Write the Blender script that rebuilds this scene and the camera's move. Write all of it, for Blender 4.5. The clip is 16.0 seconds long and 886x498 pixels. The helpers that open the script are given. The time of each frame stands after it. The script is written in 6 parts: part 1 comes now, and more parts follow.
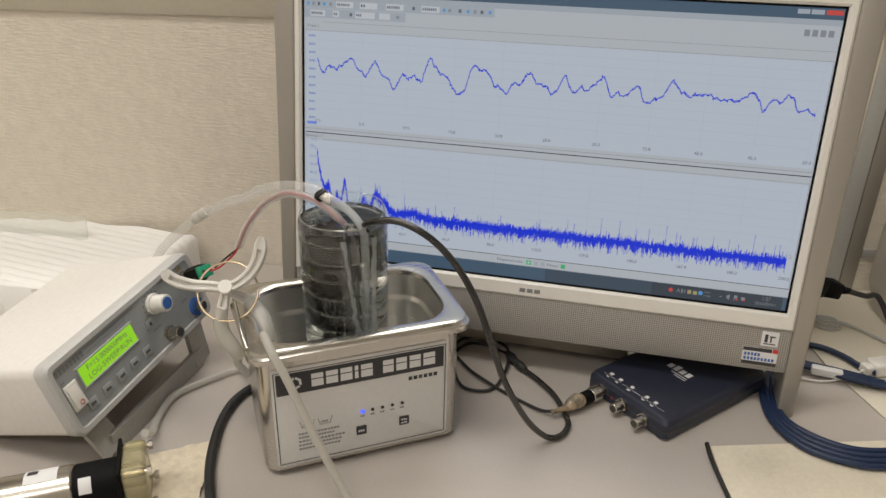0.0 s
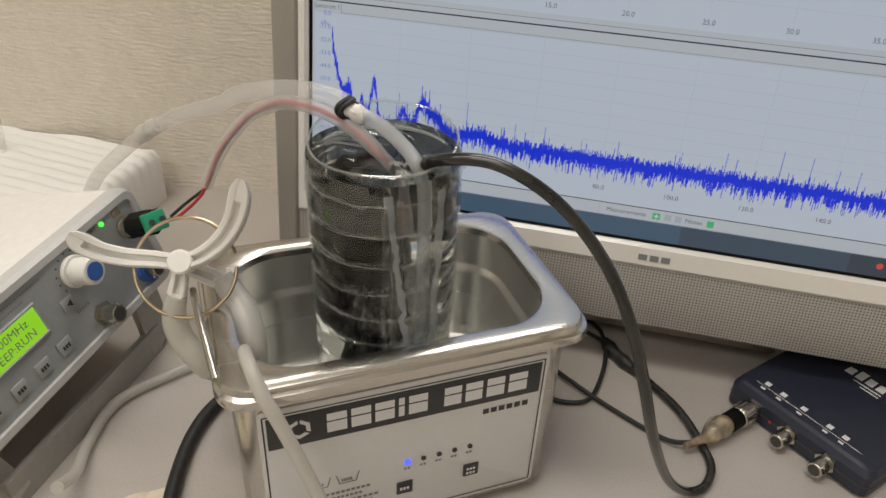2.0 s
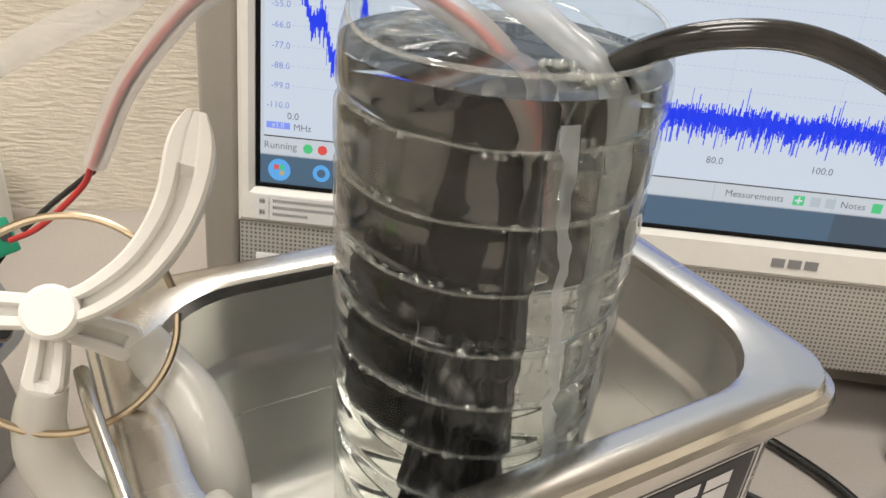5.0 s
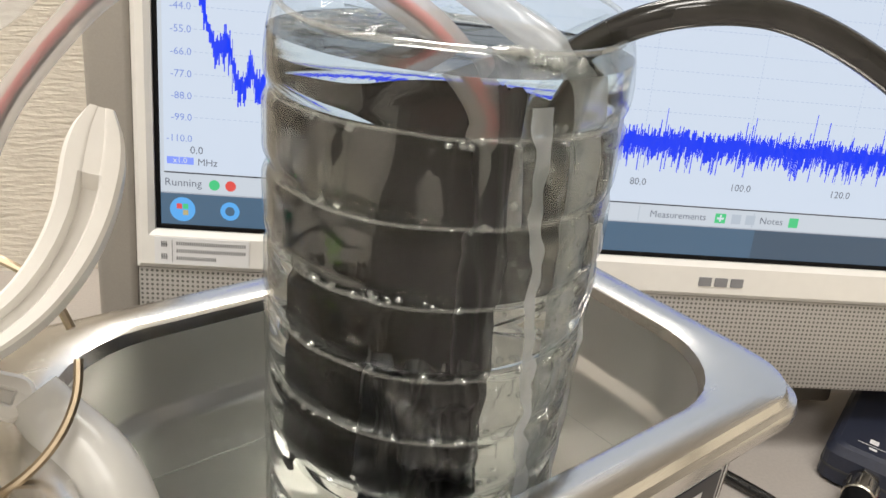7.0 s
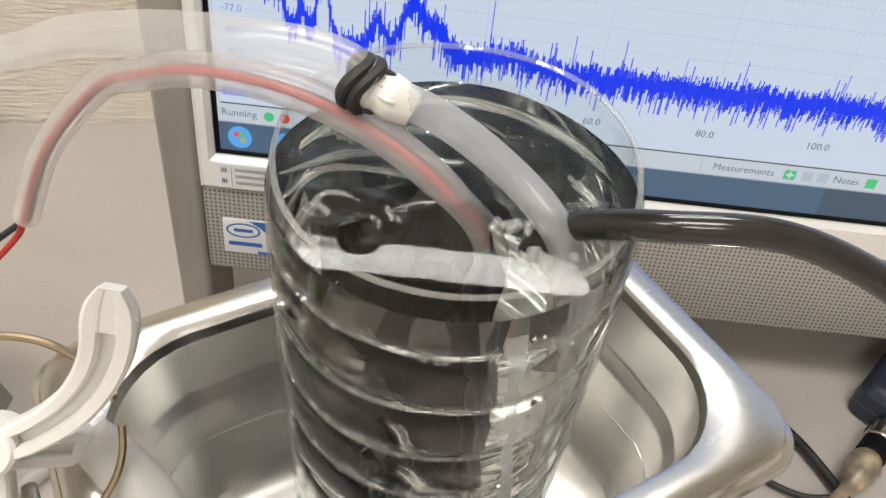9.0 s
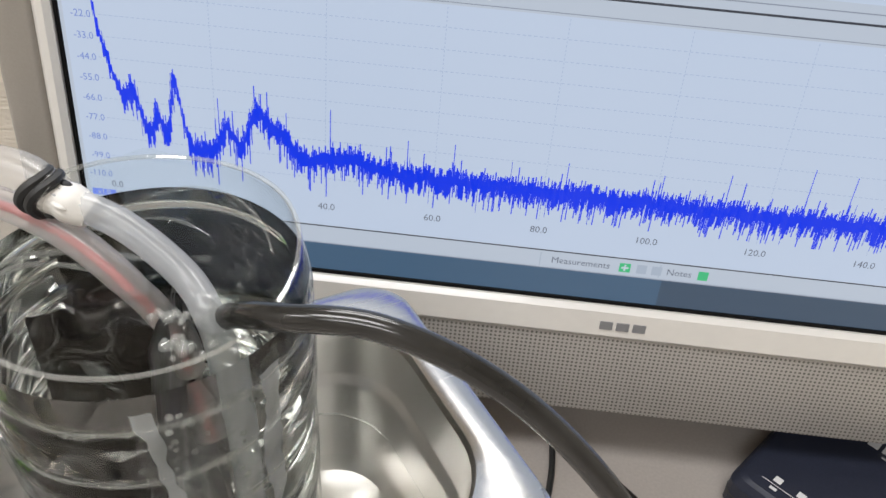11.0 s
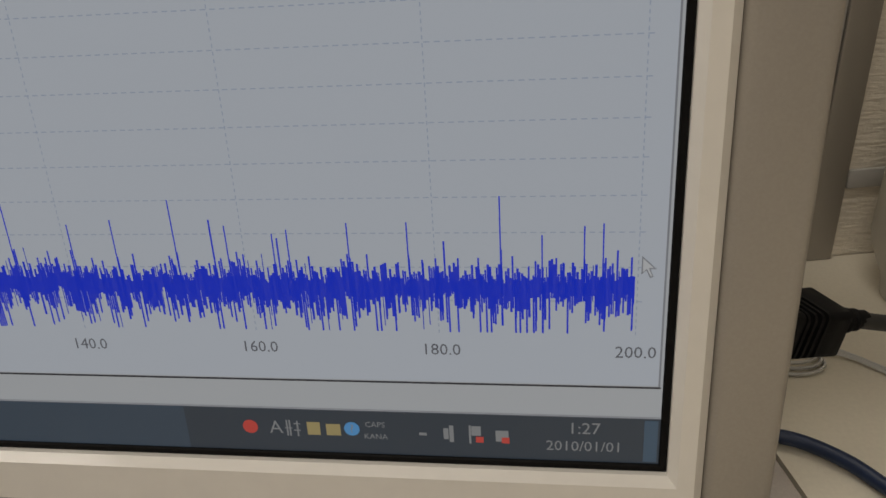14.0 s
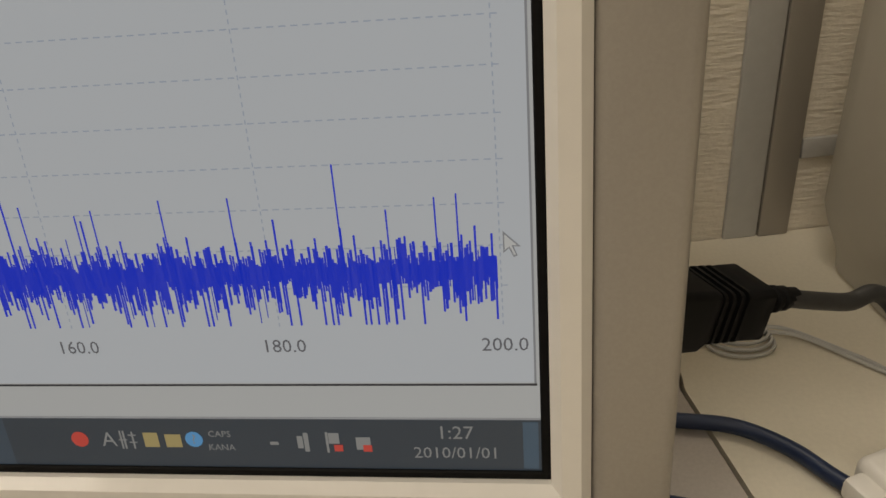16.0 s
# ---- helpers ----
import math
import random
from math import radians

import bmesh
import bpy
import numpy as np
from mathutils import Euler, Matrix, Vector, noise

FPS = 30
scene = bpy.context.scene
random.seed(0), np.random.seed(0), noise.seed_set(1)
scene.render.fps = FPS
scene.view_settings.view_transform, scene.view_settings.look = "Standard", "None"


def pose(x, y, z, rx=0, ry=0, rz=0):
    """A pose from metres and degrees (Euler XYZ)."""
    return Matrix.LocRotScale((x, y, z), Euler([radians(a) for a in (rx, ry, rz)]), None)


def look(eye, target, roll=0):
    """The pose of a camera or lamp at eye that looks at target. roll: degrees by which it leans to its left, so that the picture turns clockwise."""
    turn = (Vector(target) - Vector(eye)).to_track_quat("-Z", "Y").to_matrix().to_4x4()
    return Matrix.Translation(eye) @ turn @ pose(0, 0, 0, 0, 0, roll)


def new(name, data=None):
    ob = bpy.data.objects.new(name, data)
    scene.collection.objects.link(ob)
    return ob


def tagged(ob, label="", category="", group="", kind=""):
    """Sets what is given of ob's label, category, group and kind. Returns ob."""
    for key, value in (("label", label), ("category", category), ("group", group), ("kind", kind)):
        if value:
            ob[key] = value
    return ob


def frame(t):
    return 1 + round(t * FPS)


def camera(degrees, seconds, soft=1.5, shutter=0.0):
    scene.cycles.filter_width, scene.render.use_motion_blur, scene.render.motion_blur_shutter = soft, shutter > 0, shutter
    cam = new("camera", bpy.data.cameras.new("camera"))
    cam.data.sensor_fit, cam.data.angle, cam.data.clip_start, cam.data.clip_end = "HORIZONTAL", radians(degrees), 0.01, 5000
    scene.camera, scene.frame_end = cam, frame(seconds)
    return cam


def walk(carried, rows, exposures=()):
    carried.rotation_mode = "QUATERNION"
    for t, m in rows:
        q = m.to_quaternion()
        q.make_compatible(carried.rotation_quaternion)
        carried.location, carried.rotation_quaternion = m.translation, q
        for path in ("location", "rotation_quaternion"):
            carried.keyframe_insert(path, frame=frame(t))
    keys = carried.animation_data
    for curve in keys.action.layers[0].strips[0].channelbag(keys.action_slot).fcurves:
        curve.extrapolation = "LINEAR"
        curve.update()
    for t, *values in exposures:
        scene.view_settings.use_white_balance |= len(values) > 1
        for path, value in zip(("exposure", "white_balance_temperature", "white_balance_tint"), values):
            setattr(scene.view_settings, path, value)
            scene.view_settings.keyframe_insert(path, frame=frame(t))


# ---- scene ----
cam = camera(60.8, 16.0)
PATH = [
    (0, (0.282, -0.621, 0.42), (-0.124, 1.14, -0.436), 1.2),
    (0.5, (0.275, -0.601, 0.417), (-0.124, 1.163, -0.437), 1.0),
    (1, (0.246, -0.541, 0.392), (-0.135, 1.208, -0.5), 1.8),
    (1.5, (0.207, -0.463, 0.363), (-0.152, 1.223, -0.652), 2.6),
    (2, (0.18, -0.409, 0.337), (-0.179, 1.231, -0.749), 3.0),
    (2.5, (0.161, -0.363, 0.31), (-0.194, 1.255, -0.811), 2.5),
    (3, (0.142, -0.331, 0.29), (-0.191, 1.289, -0.835), 2.4),
    (3.5, (0.123, -0.311, 0.273), (-0.159, 1.345, -0.813), 3.5),
    (4, (0.112, -0.299, 0.261), (-0.127, 1.365, -0.822), 3.8),
    (4.2, (0.106, -0.295, 0.256), (-0.105, 1.383, -0.811), 4.2),
    (6.5, (0.074, -0.273, 0.212), (0.276, 1.523, -0.645), 6.0),
    (7, (0.077, -0.271, 0.219), (0.285, 1.535, -0.614), 6.1),
    (7.5, (0.088, -0.26, 0.241), (0.173, 1.447, -0.797), 5.2),
    (8, (0.087, -0.246, 0.265), (0.175, 1.319, -0.977), 7.6),
    (10.3, (0.112, -0.234, 0.288), (0.005, 1.188, -1.114), 4.4),
    (10.5, (0.124, -0.238, 0.291), (0.01, 1.233, -1.059), 4.8),
    (11, (0.155, -0.243, 0.296), (0.095, 1.359, -0.899), 5.0),
    (11.3, (0.203, -0.239, 0.307), (0.01, 1.38, -0.851), 0.7),
    (11.5, (0.231, -0.232, 0.309), (0.028, 1.405, -0.822), -0.5),
    (12, (0.291, -0.207, 0.294), (0.133, 1.476, -0.774), -0.3),
    (12.5, (0.345, -0.167, 0.272), (0.14, 1.523, -0.778), -1.6),
    (13, (0.38, -0.149, 0.247), (0.179, 1.573, -0.75), -2.0),
    (13.5, (0.405, -0.139, 0.234), (0.157, 1.588, -0.745), -3.7),
    (14, (0.418, -0.131, 0.228), (0.144, 1.596, -0.742), -4.5),
    (14.5, (0.427, -0.122, 0.222), (0.144, 1.592, -0.768), -5.1),
    (15, (0.433, -0.116, 0.218), (0.158, 1.592, -0.784), -5.4),
    (15.5, (0.44, -0.109, 0.213), (0.184, 1.604, -0.787), -5.3),
    (16, (0.443, -0.108, 0.213), (0.197, 1.603, -0.792), -5.5),
]
walk(cam, [(t, look(e, g, r)) for t, e, g, r in PATH],
     exposures=[(0, -0.27, 6500, 10), (1.5, -0.30, 6500, 10), (2.0, -0.31, 6500, 10), (3.0, -0.08, 6500, 10), (4.0, 0.17, 6500, 10), (7.0, 0.45, 6350, 10), (8.0, 0.3, 6300, 10), (10.5, 0.3, 6150, 10), (11.0, 0.15, 6000, 11), (11.5, -0.2, 5900, 12), (12.5, -0.7, 6000, 13), (13.5, -0.78, 6500, 12), (14.5, -0.83, 7150, 10), (16, -0.66, 7400, 10)])

# ---- world and lights ----
world = bpy.data.worlds.new("room_ambient")
scene.world = world
world.use_nodes = True
world.node_tree.nodes["Background"].inputs[0].default_value = (1.0, 0.95, 0.88, 1)
world.node_tree.nodes["Background"].inputs[1].default_value = 0.15


def area_lamp(name, size, power, place, colour=(1.0, 0.95, 0.875)):
    data = bpy.data.lights.new(name, "AREA")
    data.shape, data.size, data.size_y, data.energy, data.color = "RECTANGLE", size[0], size[1], power, colour
    ob = new(name, data)
    ob.matrix_world = pose(*place)
    return ob


# fluorescent tubes under the ceiling: one row over the desk, one further back in the room
CEILING_LAMPS = ((-0.25, -0.75, 26), (-0.2, -2.3, 24), (-1.8, -1.2, 22), (0.08, 0.95, 27), (0.10, 2.10, 27))
for lx, ly, watts in CEILING_LAMPS:
    area_lamp("ceiling_tube_lamp", (1.25, 0.45), watts, (lx, ly, 2.28))

# ---- materials ----


def mat(name, colour, rough=0.5, metal=0.0, grain=0.0, grain_scale=200.0, bump=0.0, bump_scale=400.0, stain=0.0,
        stain_scale=12.0, coat=0.0, spec=0.5):
    """A surface with fine grain, broad stains and a fine relief."""
    m = bpy.data.materials.new(name)
    m.use_nodes = True
    nt = m.node_tree
    b = nt.nodes["Principled BSDF"]
    b.inputs["Base Color"].default_value = (*colour, 1)
    b.inputs["Roughness"].default_value = rough
    b.inputs["Metallic"].default_value = metal
    b.inputs["Specular IOR Level"].default_value = spec
    b.inputs["Coat Weight"].default_value = coat
    co = nt.nodes.new("ShaderNodeTexCoord")
    if grain or stain:
        last = None
        for amount, sc in ((grain, grain_scale), (stain, stain_scale)):
            if not amount:
                continue
            n = nt.nodes.new("ShaderNodeTexNoise")
            n.inputs["Scale"].default_value = sc
            n.inputs["Detail"].default_value = 4
            nt.links.new(co.outputs["Object"], n.inputs["Vector"])
            r = nt.nodes.new("ShaderNodeMapRange")
            r.inputs["From Min"].default_value, r.inputs["From Max"].default_value = 0.3, 0.7
            r.inputs["To Min"].default_value, r.inputs["To Max"].default_value = 1 - amount, 1 + amount
            nt.links.new(n.outputs["Fac"], r.inputs["Value"])
            mix = nt.nodes.new("ShaderNodeVectorMath")
            mix.operation = "SCALE"
            if last is None:
                mix.inputs[0].default_value = colour
            else:
                nt.links.new(last, mix.inputs[0])
            nt.links.new(r.outputs["Result"], mix.inputs["Scale"])
            last = mix.outputs[0]
        nt.links.new(last, b.inputs["Base Color"])
    if bump:
        n = nt.nodes.new("ShaderNodeTexNoise")
        n.inputs["Scale"].default_value = bump_scale
        nt.links.new(co.outputs["Object"], n.inputs["Vector"])
        bp = nt.nodes.new("ShaderNodeBump")
        bp.inputs["Strength"].default_value = bump
        bp.inputs["Distance"].default_value = 0.0005
        nt.links.new(n.outputs["Fac"], bp.inputs["Height"])
        nt.links.new(bp.outputs["Normal"], b.inputs["Normal"])
    return m


def clear(name, colour, rough=0.02, ior=1.4, alpha=1.0):
    """A clear or milky see-through plastic."""
    m = bpy.data.materials.new(name)
    m.use_nodes = True
    b = m.node_tree.nodes["Principled BSDF"]
    b.inputs["Base Color"].default_value = (*colour, 1)
    b.inputs["Roughness"].default_value = rough
    b.inputs["IOR"].default_value = ior
    b.inputs["Transmission Weight"].default_value = alpha
    return m


def film(name, colour, alpha, rough=0.1, ior=1.45, ripple=0.35):
    """A thin clear sheet: seen through, with its gloss by Fresnel and a little haze of its own colour."""
    m = bpy.data.materials.new(name)
    m.use_nodes = True
    nt = m.node_tree
    nt.nodes.remove(nt.nodes["Principled BSDF"])
    out = nt.nodes["Material Output"]
    tr, gl, di = nt.nodes.new("ShaderNodeBsdfTransparent"), nt.nodes.new("ShaderNodeBsdfGlossy"), nt.nodes.new("ShaderNodeBsdfDiffuse")
    tr.inputs["Color"].default_value = (0.97, 0.98, 0.97, 1)
    gl.inputs["Roughness"].default_value = rough
    di.inputs["Color"].default_value = (*colour, 1)
    lw, pw, sc = nt.nodes.new("ShaderNodeLayerWeight"), nt.nodes.new("ShaderNodeMath"), nt.nodes.new("ShaderNodeMath")
    lw.inputs["Blend"].default_value = 0.5
    pw.operation, sc.operation = "POWER", "MULTIPLY_ADD"
    pw.inputs[1].default_value = 4.0
    f0 = ((ior - 1) / (ior + 1)) ** 2
    sc.inputs[1].default_value, sc.inputs[2].default_value = 0.75, f0
    nt.links.new(lw.outputs["Facing"], pw.inputs[0])
    nt.links.new(pw.outputs[0], sc.inputs[0])
    fr = sc
    haze, mix = nt.nodes.new("ShaderNodeMixShader"), nt.nodes.new("ShaderNodeMixShader")
    haze.inputs[0].default_value = alpha
    nt.links.new(tr.outputs[0], haze.inputs[1])
    nt.links.new(di.outputs[0], haze.inputs[2])
    nt.links.new(fr.outputs[0], mix.inputs[0])
    nt.links.new((haze if alpha else tr).outputs[0], mix.inputs[1])
    nt.links.new(gl.outputs[0], mix.inputs[2])
    nt.links.new(mix.outputs[0], out.inputs["Surface"])
    co, n, bp = nt.nodes.new("ShaderNodeTexCoord"), nt.nodes.new("ShaderNodeTexNoise"), nt.nodes.new("ShaderNodeBump")
    n.inputs["Scale"].default_value = 130
    bp.inputs["Strength"].default_value = ripple
    bp.inputs["Distance"].default_value = 0.001
    nt.links.new(co.outputs["Object"], n.inputs["Vector"])
    nt.links.new(n.outputs["Fac"], bp.inputs["Height"])
    nt.links.new(bp.outputs["Normal"], gl.inputs["Normal"])
    return m


def milky(name, colour, see):
    """Soft translucent silicone: light scatters through it, and a share passes straight."""
    m = bpy.data.materials.new(name)
    m.use_nodes = True
    nt = m.node_tree
    nt.nodes.remove(nt.nodes["Principled BSDF"])
    out = nt.nodes["Material Output"]
    di, tl, tr, gl = (nt.nodes.new(k) for k in ("ShaderNodeBsdfDiffuse", "ShaderNodeBsdfTranslucent", "ShaderNodeBsdfTransparent", "ShaderNodeBsdfGlossy"))
    di.inputs["Color"].default_value = tl.inputs["Color"].default_value = (*colour, 1)
    gl.inputs["Roughness"].default_value = 0.25
    lw, fr = nt.nodes.new("ShaderNodeLayerWeight"), nt.nodes.new("ShaderNodeMath")
    lw.inputs["Blend"].default_value = 0.3
    fr.operation = "MULTIPLY_ADD"
    fr.inputs[1].default_value, fr.inputs[2].default_value = 0.25, 0.02
    nt.links.new(lw.outputs["Facing"], fr.inputs[0])
    m1, m2, m3 = (nt.nodes.new("ShaderNodeMixShader") for _ in range(3))
    m1.inputs[0].default_value = 0.45
    m2.inputs[0].default_value = see
    co, n, r = nt.nodes.new("ShaderNodeTexCoord"), nt.nodes.new("ShaderNodeTexNoise"), nt.nodes.new("ShaderNodeMapRange")
    n.inputs["Scale"].default_value = 90
    r.inputs["To Min"].default_value, r.inputs["To Max"].default_value = see * 0.9, see * 1.1
    nt.links.new(co.outputs["Object"], n.inputs["Vector"])
    nt.links.new(n.outputs["Fac"], r.inputs["Value"])
    nt.links.new(r.outputs["Result"], m2.inputs[0])
    nt.links.new(di.outputs[0], m1.inputs[1])
    nt.links.new(tl.outputs[0], m1.inputs[2])
    nt.links.new(m1.outputs[0], m2.inputs[1])
    nt.links.new(tr.outputs[0], m2.inputs[2])
    nt.links.new(fr.outputs[0], m3.inputs[0])
    nt.links.new(m2.outputs[0], m3.inputs[1])
    nt.links.new(gl.outputs[0], m3.inputs[2])
    nt.links.new(m3.outputs[0], out.inputs["Surface"])
    return m


def glow(name, colour, strength):
    m = bpy.data.materials.new(name)
    m.use_nodes = True
    b = m.node_tree.nodes["Principled BSDF"]
    b.inputs["Base Color"].default_value = (0.01, 0.01, 0.01, 1)
    b.inputs["Roughness"].default_value = 0.35
    b.inputs["Emission Color"].default_value = (*colour, 1)
    b.inputs["Emission Strength"].default_value = strength
    return m


def wallpaper():
    """Beige woven-look wall covering: short horizontal ridges."""
    m = mat("wallpaper", (0.76, 0.70, 0.60), 0.85, grain=0.05, grain_scale=60, stain=0.04, stain_scale=3)
    nt = m.node_tree
    b = nt.nodes["Principled BSDF"]
    co = nt.nodes.new("ShaderNodeTexCoord")
    mp = nt.nodes.new("ShaderNodeMapping")
    mp.inputs["Scale"].default_value = (95, 95, 460)
    n = nt.nodes.new("ShaderNodeTexNoise")
    n.inputs["Scale"].default_value = 1.0
    n.inputs["Detail"].default_value = 3
    n2 = nt.nodes.new("ShaderNodeTexNoise")
    n2.inputs["Scale"].default_value = 420
    add = nt.nodes.new("ShaderNodeMath")
    add.operation = "MULTIPLY_ADD"
    add.inputs[1].default_value = 0.18
    bp = nt.nodes.new("ShaderNodeBump")
    bp.inputs["Strength"].default_value = 0.9
    bp.inputs["Distance"].default_value = 0.0018
    nt.links.new(co.outputs["Object"], mp.inputs["Vector"])
    nt.links.new(mp.outputs["Vector"], n.inputs["Vector"])
    nt.links.new(co.outputs["Object"], n2.inputs["Vector"])
    nt.links.new(n2.outputs["Fac"], add.inputs[0])
    nt.links.new(n.outputs["Fac"], add.inputs[2])
    nt.links.new(add.outputs[0], bp.inputs["Height"])
    nt.links.new(bp.outputs["Normal"], b.inputs["Normal"])
    return m


def brushed(name, colour, rough, along=(8, 900, 900), strength=0.08):
    """Brushed stainless steel: long fine scratches."""
    m = mat(name, colour, rough, 1.0)
    nt = m.node_tree
    b = nt.nodes["Principled BSDF"]
    co = nt.nodes.new("ShaderNodeTexCoord")
    mp = nt.nodes.new("ShaderNodeMapping")
    mp.inputs["Scale"].default_value = along
    n = nt.nodes.new("ShaderNodeTexNoise")
    n.inputs["Scale"].default_value = 1
    n.inputs["Detail"].default_value = 4
    bp = nt.nodes.new("ShaderNodeBump")
    bp.inputs["Strength"].default_value = strength
    bp.inputs["Distance"].default_value = 0.0005
    r = nt.nodes.new("ShaderNodeMapRange")
    r.inputs["To Min"].default_value, r.inputs["To Max"].default_value = rough * 0.7, rough * 1.35
    nt.links.new(co.outputs["Object"], mp.inputs["Vector"])
    nt.links.new(mp.outputs["Vector"], n.inputs["Vector"])
    nt.links.new(n.outputs["Fac"], bp.inputs["Height"])
    nt.links.new(n.outputs["Fac"], r.inputs["Value"])
    nt.links.new(r.outputs["Result"], b.inputs["Roughness"])
    nt.links.new(bp.outputs["Normal"], b.inputs["Normal"])
    return m


def perforated():
    """Silver plastic speaker grille: rows of small round holes."""
    m = mat("speaker_grille", (0.42, 0.40, 0.375), 0.45, 0.3)
    nt = m.node_tree
    b = nt.nodes["Principled BSDF"]
    co = nt.nodes.new("ShaderNodeTexCoord")
    sep = nt.nodes.new("ShaderNodeSeparateXYZ")
    nt.links.new(co.outputs["Object"], sep.inputs[0])

    def node(op, a, c=None):
        k = nt.nodes.new("ShaderNodeMath")
        k.operation = op
        for i, v in enumerate((a, c)):
            if v is None:
                continue
            if isinstance(v, (int, float)):
                k.inputs[i].default_value = v
            else:
                nt.links.new(v, k.inputs[i])
        return k.outputs[0]

    px = node("SINE", node("MULTIPLY", sep.outputs["X"], 2 * math.pi / 0.0019))
    pz = node("SINE", node("MULTIPLY", sep.outputs["Z"], 2 * math.pi / 0.0019))
    hole = node("GREATER_THAN", node("ADD", px, pz), 0.75)
    mix = nt.nodes.new("ShaderNodeMix")
    mix.data_type = "RGBA"
    mix.inputs["A"].default_value = (0.42, 0.40, 0.375, 1)
    mix.inputs["B"].default_value = (0.13, 0.125, 0.115, 1)
    nt.links.new(hole, mix.inputs["Factor"])
    nt.links.new(mix.outputs["Result"], b.inputs["Base Color"])
    return m


M_WALL = wallpaper()
M_PLAIN = mat("room_paint", (0.7, 0.66, 0.6), 0.9, grain=0.03)
M_CEIL = mat("ceiling_board", (0.8, 0.78, 0.74), 0.9, grain=0.05, grain_scale=90)
M_DESK = mat("grey_laminate", (0.47, 0.43, 0.395), 0.42, grain=0.05, grain_scale=700, stain=0.05, stain_scale=9, bump=0.05, bump_scale=900)
M_CREAM = mat("cream_laminate", (0.74, 0.69, 0.58), 0.45, grain=0.03, grain_scale=500, stain=0.05, stain_scale=7)
M_MAT = mat("cream_sheet", (0.72, 0.66, 0.54), 0.7, grain=0.05, grain_scale=300, stain=0.10, stain_scale=14)
M_FLOOR = mat("floor_vinyl", (0.3, 0.28, 0.25), 0.6, grain=0.1)
M_STEEL = brushed("brushed_steel", (0.60, 0.575, 0.535), 0.24)
M_TANK = brushed("pressed_steel", (0.82, 0.80, 0.77), 0.33, along=(60, 60, 60), strength=0.03)
M_WHITE = mat("white_plastic", (0.80, 0.78, 0.74), 0.35, grain=0.02, bump=0.03, bump_scale=1500)
M_BEZEL = mat("bezel_white", (0.78, 0.76, 0.72), 0.28, grain=0.015, coat=0.3)
M_SILVER = mat("silver_frame", (0.36, 0.335, 0.30), 0.4, 0.35, grain=0.03, grain_scale=1500)
M_GRILLE = perforated()
M_BLACK = mat("black_plastic", (0.005, 0.005, 0.0055), 0.6, grain=0.2, grain_scale=400, spec=0.12)
M_RUBBER = mat("black_rubber", (0.02, 0.02, 0.02), 0.55, grain=0.2, grain_scale=300)
M_NAVY = mat("navy_plastic", (0.022, 0.026, 0.045), 0.42, grain=0.12, grain_scale=900, bump=0.12, bump_scale=1800)
M_CASE = mat("instrument_case", (0.76, 0.74, 0.71), 0.5, grain=0.03, bump=0.08, bump_scale=1600)
M_PANEL = mat("grey_front_panel", (0.33, 0.35, 0.355), 0.45, grain=0.03)
M_TRIM = mat("pale_grey_plastic", (0.52, 0.52, 0.51), 0.45, grain=0.03)
M_STAND = mat("stand_grey", (0.40, 0.39, 0.37), 0.5, grain=0.05)
M_DARK = mat("dark_gap", (0.05, 0.05, 0.05), 0.6)
M_INK = mat("dark_print", (0.035, 0.035, 0.04), 0.5)
M_GREYINK = mat("grey_print", (0.22, 0.22, 0.23), 0.5)
M_PALE = mat("white_print", (0.75, 0.75, 0.76), 0.45)
M_PLATE = mat("silver_label", (0.70, 0.70, 0.69), 0.35, 0.15, grain=0.02)
M_NICKEL = mat("nickel", (0.55, 0.52, 0.46), 0.25, 1.0, grain=0.08, grain_scale=500)
M_BRASS = mat("brass_wire", (0.45, 0.36, 0.25), 0.3, 1.0, grain=0.1)
M_BLUE = mat("blue_cap", (0.04, 0.13, 0.42), 0.4)
M_GREEN = mat("green_terminal", (0.02, 0.32, 0.17), 0.4)
M_CORD = mat("blue_cord", (0.010, 0.024, 0.070), 0.45, grain=0.1)
M_REDW = mat("red_wire", (0.45, 0.03, 0.03), 0.4)
M_MILKY = milky("milky_silicone", (0.77, 0.75, 0.70), 0.24)
M_HAZY = milky("hazy_hose", (0.90, 0.88, 0.84), 0.74)
M_FROST = milky("frosted_hose", (0.74, 0.76, 0.78), 0.60)
M_PVC = film("clear_pvc", (0.88, 0.87, 0.83), 0.05, 0.08, 1.4)
M_PET = film("clear_pet", (0.9, 0.92, 0.9), 0.0, 0.03, 1.3, 0.12)
M_RIB = film("rib_gleam", (0.92, 0.93, 0.91), 0.10, 0.04, 2.0)
M_CLOTH = mat("cream_cloth", (0.68, 0.60, 0.47), 0.95, grain=0.12, grain_scale=160, bump=0.8, bump_scale=260)
M_PAPER = mat("white_paper_wadding", (0.86, 0.85, 0.83), 0.9, bump=0.3, bump_scale=500)
M_AMBER = clear("amber_resin", (0.80, 0.72, 0.45), 0.2, 1.45, 0.7)
M_WATER = film("water", (0.75, 0.82, 0.8), 0.0, 0.02, 1.33)
M_WATER_BODY = clear("still_water", (0.97, 0.985, 0.97), 0.0, 1.33)
M_MATTE = mat("dull_black_sheet", (0.012, 0.012, 0.013), 0.35, grain=0.3, grain_scale=300, bump=0.25, bump_scale=260, spec=0.4)
M_MIRRORBLACK = mat("glossy_black_plate", (0.026, 0.023, 0.020), 0.06, grain=0.3, grain_scale=60, bump=0.06, bump_scale=50, spec=1.0, coat=0.6)
